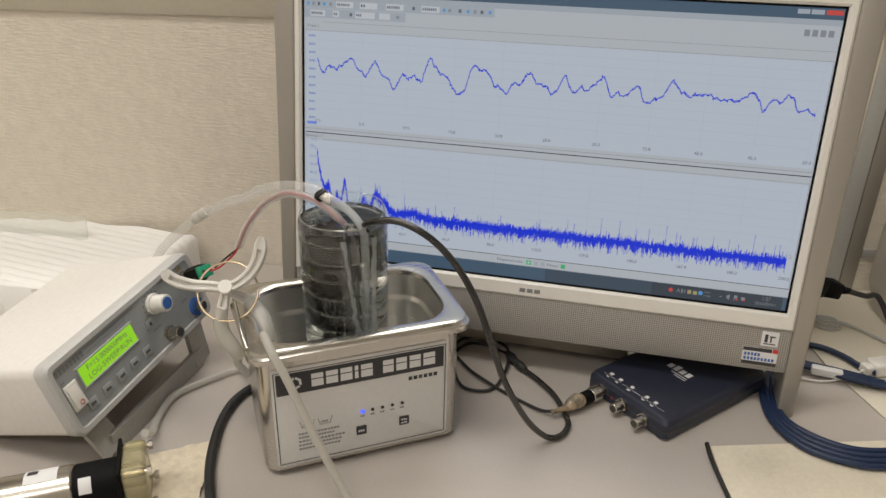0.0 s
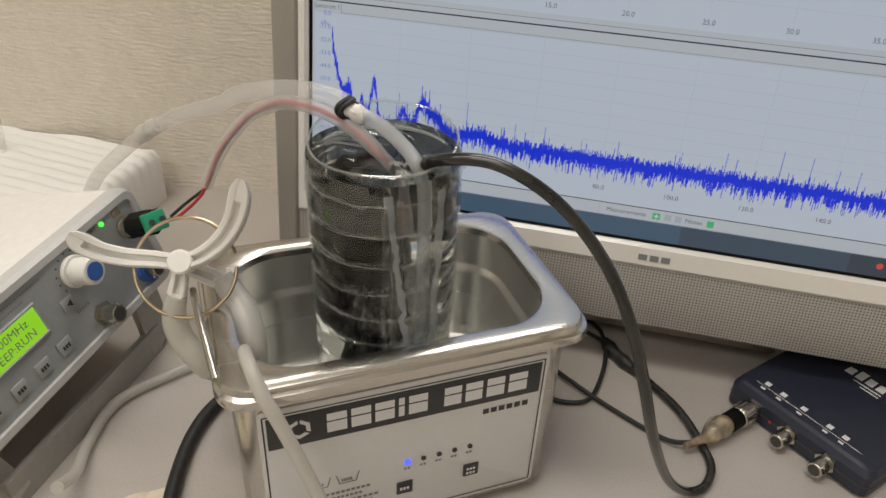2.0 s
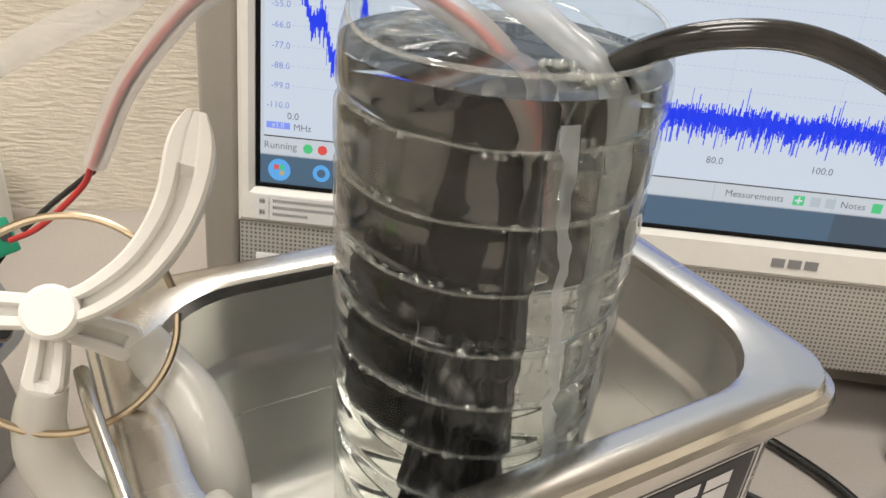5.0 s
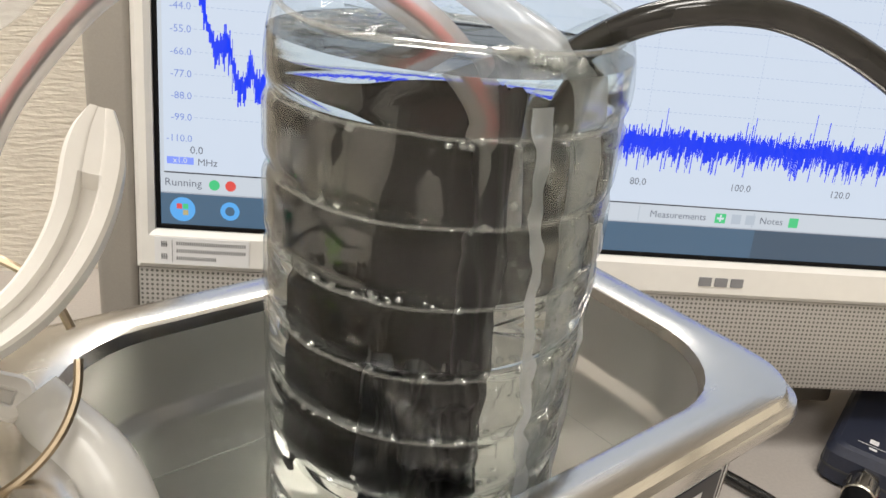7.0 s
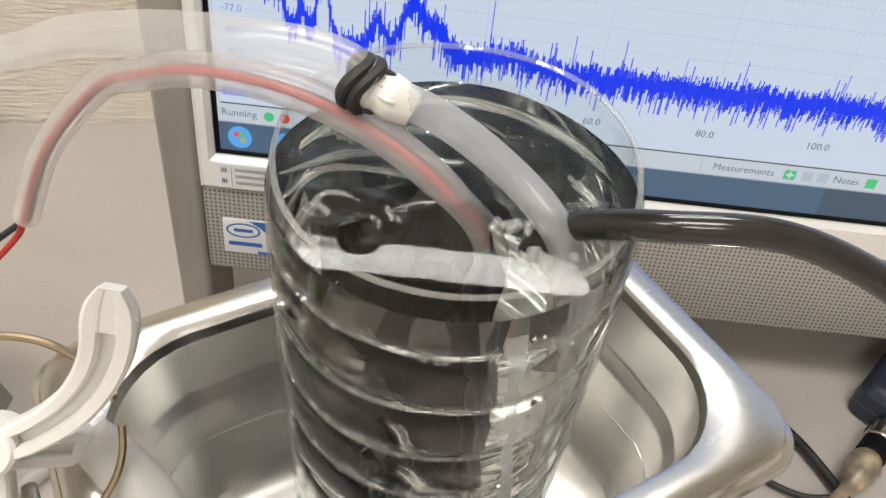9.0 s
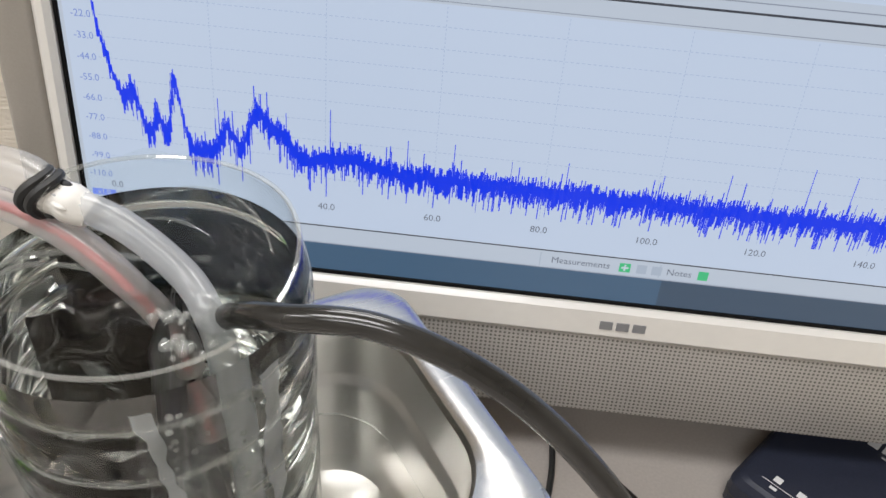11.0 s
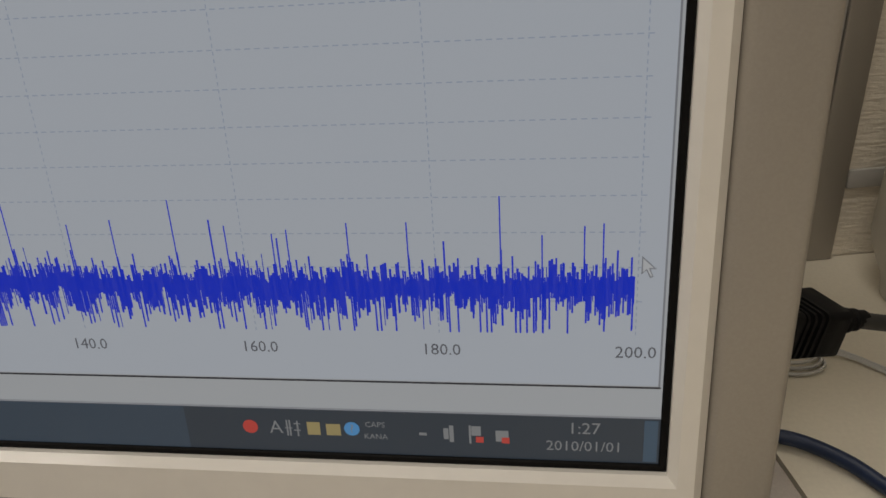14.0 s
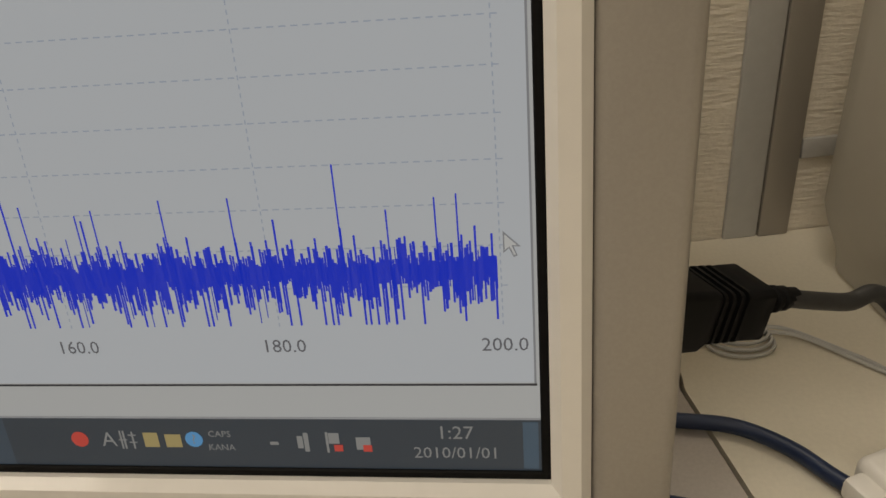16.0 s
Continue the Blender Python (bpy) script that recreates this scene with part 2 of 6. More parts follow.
M_RIBLINE = film("rib_line", (0.9, 0.91, 0.9), 0.05, 0.05, 1.75)
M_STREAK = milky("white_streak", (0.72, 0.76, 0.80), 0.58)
M_SLEEVE = milky("pale_sleeve", (0.86, 0.83, 0.80), 0.64)
M_CREASE = film("creased_film", (0.9, 0.92, 0.92), 0.05, 0.05, 1.7)
M_CAP = mat("partition_cap", (0.50, 0.46, 0.37), 0.6, grain=0.03, stain=0.04)
M_GLOSSBLACK = mat("gloss_black_sleeve", (0.022, 0.021, 0.019), 0.16, grain=0.5, grain_scale=60, bump=0.1, bump_scale=120, spec=0.6)
M_LED = glow("blue_led", (0.06, 0.10, 1.0), 2.2)
M_LCD = glow("lcd_green", (0.34, 0.78, 0.02), 0.9)
M_GLED = glow("green_led", (0.1, 0.9, 0.1), 1.5)
M_ACRYL = film("acrylic_sheet", (0.85, 0.84, 0.8), 0.16, 0.06, 1.2)
M_TAPE = mat("tan_tape", (0.30, 0.23, 0.15), 0.35, grain=0.5, grain_scale=160, stain=0.4, stain_scale=120, bump=0.4, bump_scale=300)
M_RED = mat("red_print", (0.6, 0.04, 0.04), 0.5)

# ---- building helpers ----


def finish(ob, bm, material, smooth=40.0):
    bm.normal_update()
    me = bpy.data.meshes.new(ob if isinstance(ob, str) else ob.name)
    for f in bm.faces:
        f.smooth = True
    lim = math.cos(radians(smooth))
    for e in bm.edges:
        if len(e.link_faces) == 2 and e.link_faces[0].normal.dot(e.link_faces[1].normal) < lim:
            e.smooth = False
    bm.to_mesh(me)
    bm.free()
    me.materials.append(material)
    return me


def part(name, bm, material, parent, label="", smooth=40.0):
    """Links a bmesh as one mesh object under a thing or a part."""
    ob = new(name, finish(name, bm, material, smooth))
    ob.parent = parent
    if label:
        ob["label"] = label
    return ob


def thing(name, m, label, category, group="", kind=""):
    ob = new(name)
    ob.empty_display_size = 0.02
    ob.matrix_world = m
    return tagged(ob, label, category, group, kind)


def solid(name, bm, material, label, category, m=None, group="", kind="", smooth=40.0):
    ob = new(name, finish(name, bm, material, smooth))
    if m is not None:
        ob.matrix_world = m
    return tagged(ob, label, category, group, kind)


def box(bm, x0, x1, y0, y1, z0, z1, bev=0.0, seg=2, m=None):
    vs = bmesh.ops.create_cube(bm, size=1.0)["verts"]
    for v in vs:
        v.co = Vector(((x0 + x1) / 2 + v.co.x * (x1 - x0), (y0 + y1) / 2 + v.co.y * (y1 - y0), (z0 + z1) / 2 + v.co.z * (z1 - z0)))
    if bev:
        es = list({e for v in vs for e in v.link_edges})
        out = bmesh.ops.bevel(bm, geom=es, offset=bev, segments=seg, profile=0.5, affect="EDGES")
        vs = list({v for f in out["faces"] for v in f.verts} | {v for v in vs if v.is_valid})
    if m is not None:
        bmesh.ops.transform(bm, matrix=m, verts=vs)
    return bm


def boxed(*a, **k):
    return box(bmesh.new(), *a, **k)


def rrect(w, d, r, z, n=6, cx=0.0, cy=0.0):
    """A rounded rectangle as a ring of points."""
    out = []
    for qx, qy, a0 in ((1, 1, 0), (-1, 1, 90), (-1, -1, 180), (1, -1, 270)):
        for i in range(n + 1):
            a = radians(a0 + 90 * i / n)
            out.append(Vector((cx + qx * (w / 2 - r) + r * math.cos(a), cy + qy * (d / 2 - r) + r * math.sin(a), z)))
    return out


def ring(r, z, n=32, cx=0.0, cy=0.0):
    return [Vector((cx + r * math.cos(2 * math.pi * i / n), cy + r * math.sin(2 * math.pi * i / n), z)) for i in range(n)]


def loft(bm, rings, cap0=False, cap1=False):
    rows = [[bm.verts.new(p) for p in r] for r in rings]
    n = len(rows[0])
    for a, b in zip(rows, rows[1:]):
        for i in range(n):
            bm.faces.new((a[i], a[(i + 1) % n], b[(i + 1) % n], b[i]))
    if cap0:
        bm.faces.new(list(reversed(rows[0])))
    if cap1:
        bm.faces.new(rows[-1])
    return bm


def lathe(profile, n=32, cap0=True, cap1=True):
    return loft(bmesh.new(), [ring(max(r, 1e-5), z, n) for r, z in profile], cap0, cap1)


def smooth_path(pts, step=8):
    """Catmull-Rom through the points."""
    p = [Vector(q) for q in pts]
    p = [2 * p[0] - p[1], *p, 2 * p[-1] - p[-2]]
    out = []
    for i in range(1, len(p) - 2):
        a, b, c, d = p[i - 1:i + 3]
        for k in range(step):
            t = k / step
            out.append(0.5 * (2 * b + (c - a) * t + (2 * a - 5 * b + 4 * c - d) * t * t + (3 * b - a - 3 * c + d) * t ** 3))
    out.append(p[-2])
    return out


def sweep(pts, r, n=10, step=8, bm=None, taper=None):
    """A round cord through the points; taper: radius factors from start to end."""
    bm = bm or bmesh.new()
    path = smooth_path(pts, step)
    rows = []
    side = None
    for i, q in enumerate(path):
        t = (path[min(i + 1, len(path) - 1)] - path[max(i - 1, 0)]).normalized()
        if side is None:
            side = t.orthogonal().normalized()
        side = (side - t * side.dot(t)).normalized()
        up = t.cross(side)
        rr = r * (1 if taper is None else float(np.interp(i / (len(path) - 1), np.linspace(0, 1, len(taper)), taper)))
        rows.append([q + rr * (side * math.cos(2 * math.pi * k / n) + up * math.sin(2 * math.pi * k / n)) for k in range(n)])
    return loft(bm, rows, True, True)


def rod(bm, a, b, r, n=14, bev=0.0):
    """A cylinder from a to b."""
    a, b = Vector(a), Vector(b)
    t = (b - a).normalized()
    s = t.orthogonal().normalized()
    u = t.cross(s)

    def rg(p, rr):
        return [p + rr * (s * math.cos(2 * math.pi * k / n) + u * math.sin(2 * math.pi * k / n)) for k in range(n)]

    rows = [rg(a, r), rg(b, r)] if not bev else [rg(a, r - bev), rg(a + t * bev, r), rg(b - t * bev, r), rg(b, r - bev)]
    return loft(bm, rows, True, True)


def quad(bm, x0, x1, z0, z1, y):
    """A flat patch facing -y."""
    v = [bm.verts.new(p) for p in ((x0, y, z0), (x1, y, z0), (x1, y, z1), (x0, y, z1))]
    return bm.faces.new(v)


def bars(bm, x0, x1, z0, z1, y, n, gap=0.3):
    """A run of plain bars that stands for writing."""
    w = (x1 - x0) / n
    for i in range(n):
        quad(bm, x0 + i * w, x0 + (i + 1 - gap) * w, z0, z1, y)
    return bm


def words(text, size, at, material, parent, name="writing", align="CENTER", turn=None, label=""):
    """Writing in the built-in font, flat, facing -y (or turned), centred at a place of the parent."""
    cu = bpy.data.curves.new(name, "FONT")
    cu.body, cu.size, cu.align_x, cu.align_y, cu.resolution_u = text, size, align, "CENTER", 2
    tmp = bpy.data.objects.new(name, cu)
    scene.collection.objects.link(tmp)
    me = bpy.data.meshes.new_from_object(tmp.evaluated_get(bpy.context.evaluated_depsgraph_get()))
    bpy.data.objects.remove(tmp)
    me.materials.clear()
    me.materials.append(material)
    me.transform((turn or Euler((radians(90), 0, 0)).to_matrix().to_4x4()))
    me.transform(Matrix.Translation(at))
    ob = new(name, me)
    ob.parent = parent
    if label:
        ob["label"] = label
    return ob

# ---- the room ----
WALL_TURN = 10.2
WALL_AT = (0.21, 0.200)
wall_m = pose(WALL_AT[0], WALL_AT[1], 0, 0, 0, WALL_TURN)
solid("partition_wall", boxed(-2.2, 2.2, 0.0, 0.05, -0.72, 0.295), M_WALL, "beige partition wall with a woven-look covering", "wall", wall_m, kind="structure")
solid("partition_trim", boxed(-2.2, 2.2, -0.004, 0.054, 0.295, 0.37, 0.002), M_CAP, "smooth olive-beige cap of the partition", "trim", wall_m, kind="structure")
solid("wall_north", boxed(-2.3, 2.3, 3.2, 3.3, -0.72, 2.4), M_PLAIN, "plain pale painted room wall", "wall", wall_m, kind="structure")
solid("wall_west", boxed(-2.4, -2.3, -3.6, 3.3, -0.72, 2.4), M_PLAIN, "plain pale painted room wall", "wall", wall_m, kind="structure")
solid("wall_east", boxed(2.3, 2.4, -3.6, 3.3, -0.72, 2.4), M_PLAIN, "plain pale painted room wall", "wall", wall_m, kind="structure")
solid("wall_south", boxed(-2.4, 2.4, -3.7, -3.6, -0.72, 2.4), M_PLAIN, "plain pale painted room wall", "wall", wall_m, kind="structure")
solid("floor", boxed(-2.4, 2.4, -3.7, 3.3, -0.80, -0.72), M_FLOOR, "dull brown-grey vinyl floor", "floor", wall_m, kind="structure")
solid("ceiling", boxed(-2.4, 2.4, -3.7, 3.3, 2.4, 2.5), M_CEIL, "white board ceiling", "ceiling", wall_m, kind="structure")


def ceiling_light(x, y):
    t = thing("ceiling_light", pose(x, y, 2.30), "white fluorescent ceiling light fitting", "ceiling light", "ceiling lights")
    part("housing", boxed(-0.65, 0.65, -0.25, 0.25, 0.0, 0.1, 0.01), M_WHITE, t)
    part("rim", boxed(-0.66, 0.66, -0.265, -0.25, -0.012, 0.06, 0.003), M_WHITE, t)
    return t


for cx, cy, _ in CEILING_LAMPS:
    ceiling_light(cx, cy)

# the desk: a grey top and a cream one butted against it


def slab(poly, z0, z1, bev=0.0):
    bm = bmesh.new()
    loft(bm, [[Vector((x, y, z0)) for x, y in poly], [Vector((x, y, z1)) for x, y in poly]], True, True)
    return bm


def desk(poly, material, name, label):
    t = thing(name, pose(0, 0, 0), label, "desk")
    part("desktop", slab(poly, -0.028, 0.0), material, t)
    xs, ys = [p[0] for p in poly], [p[1] for p in poly]
    x0, x1, y0, y1 = min(xs) + 0.05, max(xs) - 0.08, -0.82, 0.02
    for lx in (x0, x1):
        for ly in (y0, y1):
            part("leg", boxed(lx - 0.02, lx + 0.02, ly - 0.02, ly + 0.02, -0.72, -0.028, 0.003), M_STAND, t)
    return t


def wall_y(x):
    return WALL_AT[1] + (x - WALL_AT[0]) * math.tan(radians(WALL_TURN)) - 0.001


desk([(-0.95, -0.9), (0.60, -0.9), (0.549, 0.0), (0.513, 0.082), (0.500, 0.136), (0.500, wall_y(0.5)), (-0.95, wall_y(-0.95))], M_DESK, "grey_desk",
     "grey laminate desk top against the wall")
desk([(0.602, -0.9), (1.5, -0.9), (1.5, wall_y(1.5)), (0.502, wall_y(0.502)), (0.502, 0.136), (0.515, 0.082), (0.551, 0.0)], M_CREAM, "cream_desk",
     "cream laminate desk top beside the grey one")

# ---- the all-in-one computer ----
TILT = 8.0
screen_m = pose(0, 0, 0.098, -TILT, 0, 0)
SW, SH = 0.443, 0.249
pc = thing("all_in_one_computer", screen_m, "silver and white all-in-one computer with its screen switched on", "computer")


def frame_mesh(x0, x1, z0, z1, ix0, ix1, iz0, iz1, y0, y1, lip=0.002):
    """A flat frame with an opening, its front face at y0, bevelled towards the opening."""
    bm = bmesh.new()

    def rect(a, b, c, d, y):
        return [Vector((a, y, c)), Vector((b, y, c)), Vector((b, y, d)), Vector((a, y, d))]

    loft(bm, [rect(x0, x1, z0, z1, y1), rect(x0, x1, z0, z1, y0 + lip), rect(x0 + lip, x1 - lip, z0 + lip, z1 - lip, y0),
              rect(ix0 - lip, ix1 + lip, iz0 - lip, iz1 + lip, y0), rect(ix0, ix1, iz0, iz1, y0 + lip), rect(ix0, ix1, iz0, iz1, y1)])
    return bm


part("bezel", frame_mesh(-0.0087, 0.4525, -0.017, 0.262, -0.0018, SW + 0.0018, -0.0018, SH + 0.0018, -0.004, 0.012), M_BEZEL, pc, "glossy white screen surround", 20)
gap = part("screen_edge", frame_mesh(-0.0018, SW + 0.0018, -0.0018, SH + 0.0018, 0.0, SW, 0.0, SH, -0.0008, 0.012, 0.0003), M_BLACK, pc, "black rim round the screen", 20)
for x0, x1 in ((-0.0229, -0.0087), (0.4525, 0.4668)):
    bm = boxed(x0, x1, -0.003, 0.03, -0.0982, 0.275, 0.0025, 3)
    for v in bm.verts:
        if v.co.z < -0.08:
            v.co.z += (v.co.y + 0.003) * math.tan(radians(TILT)) - 0.0005
    for v in bm.verts:
        if (v.co.x < x0 + 0.004) == (x0 < 0) and (v.co.x < x0 + 0.004 or v.co.x > x1 - 0.004):
            v.co.x += (-1 if x0 < 0 else 1) * (0.0004 + 0.0235 * max(-0.05, v.co.z))
    part("side_post", bm, M_SILVER, pc, "silver side post that stands on the desk", 30)
part("top_bar", boxed(-0.0087, 0.4525, -0.003, 0.03, 0.262, 0.275, 0.002), M_SILVER, pc)
part("speaker_bar", boxed(-0.0087, 0.4525, -0.002, 0.04, -0.0575, -0.017, 0.0015), M_GRILLE, pc, "silver speaker bar with fine holes")
part("back_cover", boxed(0.0, 0.443, 0.0121, 0.075, -0.055, 0.262, 0.006), M_SILVER, pc)
part("stand_foot", boxed(0.12, 0.32, 0.045, 0.06, -0.088, -0.05, 0.003), M_SILVER, pc)

# brand mark as a row of plain blocks
bm = bmesh.new()
for i in range(3):
    x = 0.2135 + i * 0.0068
    box(bm, x, x + 0.0052, -0.0046, -0.0038, -0.0117, -0.0081)
part("brand_mark", bm, M_GREYINK, pc, "grey maker's mark as plain blocks")

# stickers
bm = boxed(-0.0015, 0.0335, -0.0045, -0.0039, -0.0148, -0.0042)
st = part("warning_sticker", bm, M_PALE, pc, "white caution sticker with small print")
bm = bmesh.new()
for i in range(3):
    bars(bm, 0.0066, 0.0325 - (0.011 if i == 2 else 0), -0.0070 - i * 0.0029, -0.0056 - i * 0.0029, -0.0047, 32 if i < 2 else 19, 0.45)
for z in (-0.0079, -0.0128):
    bars(bm, 0.0010, 0.0034, z, z + 0.0023, -0.0047, 3, 0.45)
    quad(bm, 0.0010, 0.0034, z + 0.0009, z + 0.0013, -0.0047)
quad(bm, 0.0049, 0.0051, -0.0140, -0.0050, -0.0047)
part("small_print", bm, M_GREYINK, st)
bm = boxed(-0.0012, 0.0195, -0.0027, -0.0019, -0.0480, -0.0310, 0.0003)
st = part("processor_sticker", bm, M_PALE, pc, "white and blue processor sticker")
bm = bmesh.new()
loft(bm, [[Vector((0.0075 + 0.0072 * math.cos(a), -0.0029, -0.0362 + 0.0036 * math.sin(a))) for a in np.linspace(0, 6.0, 24).tolist()],
          [Vector((0.0075 + 0.0064 * math.cos(a), -0.0029, -0.0362 + 0.0029 * math.sin(a))) for a in np.linspace(0, 6.0, 24).tolist()]])
quad(bm, 0.0035, 0.0115, -0.0370, -0.0354, -0.0029)
quad(bm, 0.0010, 0.0150, -0.0440, -0.0420, -0.0029)
quad(bm, 0.0130, 0.0190, -0.0476, -0.0462, -0.0029)
bm.faces.new([bm.verts.new(v) for v in ((0.0100, -0.0029, -0.0312), (0.0193, -0.0029, -0.0312), (0.0193, -0.0029, -0.0385), (0.0150, -0.0029, -0.0345))])
part("sticker_print", bm, M_BLUE, st)
bm = boxed(0.428, 0.442, -0.0027, -0.0019, -0.0335, -0.0200)
st = part("logo_sticker", bm, M_PALE, pc, "pale square sticker with a dark mark")
bm = bmesh.new()
quad(bm, 0.4305, 0.4332, -0.0300, -0.0225, -0.0029)
quad(bm, 0.4345, 0.4395, -0.0250, -0.0237, -0.0029)
quad(bm, 0.4352, 0.4364, -0.0300, -0.0237, -0.0029)
quad(bm, 0.4300, 0.4400, -0.0318, -0.0308, -0.0029)
part("sticker_print", bm, M_INK, st)
bm = boxed(0.4145, 0.4435, -0.0027, -0.0019, -0.0520, -0.0360)
st = part("licence_sticker", bm, M_PALE, pc, "small white sticker with dark and blue print")
bm = bmesh.new()
quad(bm, 0.4145, 0.4385, -0.0395, -0.0360, -0.0029)
quad(bm, 0.4145, 0.4435, -0.0520, -0.0490, -0.0029)
part("sticker_print", bm, M_INK, st)
part("sticker_flash", boxed(0.439, 0.4435, -0.0031, -0.0025, -0.0395, -0.0360), M_RED, st)
bm = bmesh.new()
bars(bm, 0.416, 0.430, -0.0440, -0.0410, -0.0029, 5)
bars(bm, 0.416, 0.442, -0.0480, -0.0452, -0.0029, 9)
part("sticker_bars", bm, M_BLUE, st)

# what the screen shows
S_BG = glow("screen_chrome", (0.43, 0.465, 0.505), 1.0)
S_PLOT = glow("screen_plot", (0.46, 0.515, 0.595), 1.0)
S_BAR = glow("screen_bar", (0.34, 0.38, 0.43), 1.0)
S_TASK = glow("screen_taskbar", (0.05, 0.095, 0.15), 1.0)
# darker copies of the bar colour: the panel's viewing-angle fall-off, painted in
S_TASKM = glow("screen_taskbar_angle_mid", (0.040, 0.066, 0.10), 1.0)
S_TASK2 = glow("screen_taskbar_angle_dark", (0.03, 0.045, 0.065), 1.0)
S_LINE = glow("screen_line", (0.22, 0.24, 0.28), 1.0)
S_DARK = glow("screen_divider", (0.03, 0.034, 0.045), 1.0)
S_ICON = glow("screen_icon", (0.24, 0.255, 0.27), 1.0)
S_GRID = glow("screen_grid", (0.30, 0.37, 0.50), 1.0)
S_BLUE = glow("screen_trace", (0.003, 0.03, 0.66), 1.0)
S_BLUE2 = glow("screen_trace_soft", (0.02, 0.05, 0.56), 1.0)
S_TEXT = glow("screen_text", (0.11, 0.12, 0.15), 1.0)
S_LABEL = glow("screen_axis_blue", (0.16, 0.22, 0.50), 1.0)
S_TAG = glow("screen_tag", (0.17, 0.24, 0.70), 1.0)
S_PALE = glow("screen_white", (0.50, 0.53, 0.57), 1.0)
S_RED = glow("screen_red", (0.55, 0.06, 0.05), 1.0)
S_GREEN = glow("screen_green", (0.05, 0.42, 0.16), 1.0)
S_GOLD = glow("screen_gold", (0.36, 0.30, 0.14), 1.0)
S_SKY = glow("screen_sky", (0.08, 0.30, 0.62), 1.0)

disp = part("display", boxed(0.0, SW, 0.0, 0.01, 0.0, SH), S_BG, pc, "lit screen with a wave trace above and a spectrum below")


def flat(name, rects, y, material, label=""):
    for r in rects:
        bm = bmesh.new()
        quad(bm, *r, y)
        part(name, bm, material, disp, label)


Y1, Y2, Y3, Y4 = -0.0001, -0.0002, -0.0003, -0.0004
flat("plot_area", [(0.0125, 0.4385, 0.1330, 0.2090), (0.0125, 0.4385, 0.0330, 0.1110)], Y1, S_PLOT)
flat("plot_margin", [(0.0015, 0.0125, 0.1245, 0.2090), (0.4385, 0.4420, 0.1245, 0.2090), (0.0125, 0.4385, 0.1245, 0.1330),
                     (0.0015, 0.0125, 0.0205, 0.1110), (0.4385, 0.4420, 0.0205, 0.1110), (0.0125, 0.4385, 0.0205, 0.0330)], Y1, S_PLOT)
flat("title_bar", [(0.0, SW, 0.2405, SH)], Y1, S_TASK, "dark window title bar")
flat("menu_bar", [(0.0, SW, 0.2365, 0.2405)], Y1, S_BAR)
flat("toolbar", [(0.0, 0.172, 0.2285, 0.2360), (0.0, 0.094, 0.2205, 0.2280)], Y1, S_BAR)
flat("taskbar", [(0.0, 0.235, 0.0, 0.0120)], Y1, S_TASK, "dark blue task bar")
# the bar darkens rightward in steps, standing in for the viewing-angle fall-off
flat("taskbar", [(0.235, 0.330, 0.0, 0.0120)], Y1, S_TASKM, "task bar stretch with the viewing-angle darkening painted in")
flat("tray", [(0.330, SW, 0.0, 0.0120)], Y1, S_TASK2, "task bar end with small icons, viewing-angle darkening painted in")
flat("rule", [(0.0, SW, 0.1213, 0.1217), (0.0180, 0.4425, 0.1118, 0.1121), (0.0180, 0.4425, 0.2168, 0.2171),
              (0.0015, 0.4425, 0.2094, 0.2097), (0.4420, 0.4424, 0.0203, 0.1110), (0.4420, 0.4424, 0.1245, 0.2090),
              (0.0180, 0.0183, 0.1121, 0.1176), (0.0, SW, 0.0120, 0.0122), (0.0, SW, 0.2362, 0.2364), (0.0, SW, 0.0123, 0.0125)], Y2, S_LINE)
flat("divider", [(0.0015, 0.4425, 0.1176, 0.1184), (0.0015, 0.4425, 0.0198, 0.0203)], Y2, S_DARK)
# faint dashed graticule
for z_lo, z_hi, nz in ((0.0330, 0.1110, 10), (0.1330, 0.2090, 10)):
    bm = bmesh.new()
    for i in range(1, nz):
        z = z_lo + (z_hi - z_lo) * i / nz
        for k in range(213):
            quad(bm, 0.0125 + k * 0.002, 0.0125 + k * 0.002 + 0.0012, z, z + 0.00022, Y2)
    for i in range(1, 11):
        x = 0.0125 + 0.0424 * i
        for k in range(int((z_hi - z_lo) / 0.0015)):
            quad(bm, x, x + 0.00022, z_lo + k * 0.0015, z_lo + k * 0.0015 + 0.0008, Y2)
    part("graticule", bm, S_GRID, disp)

rng = np.random.default_rng(7)
X0, DX = 0.0125, 0.4235


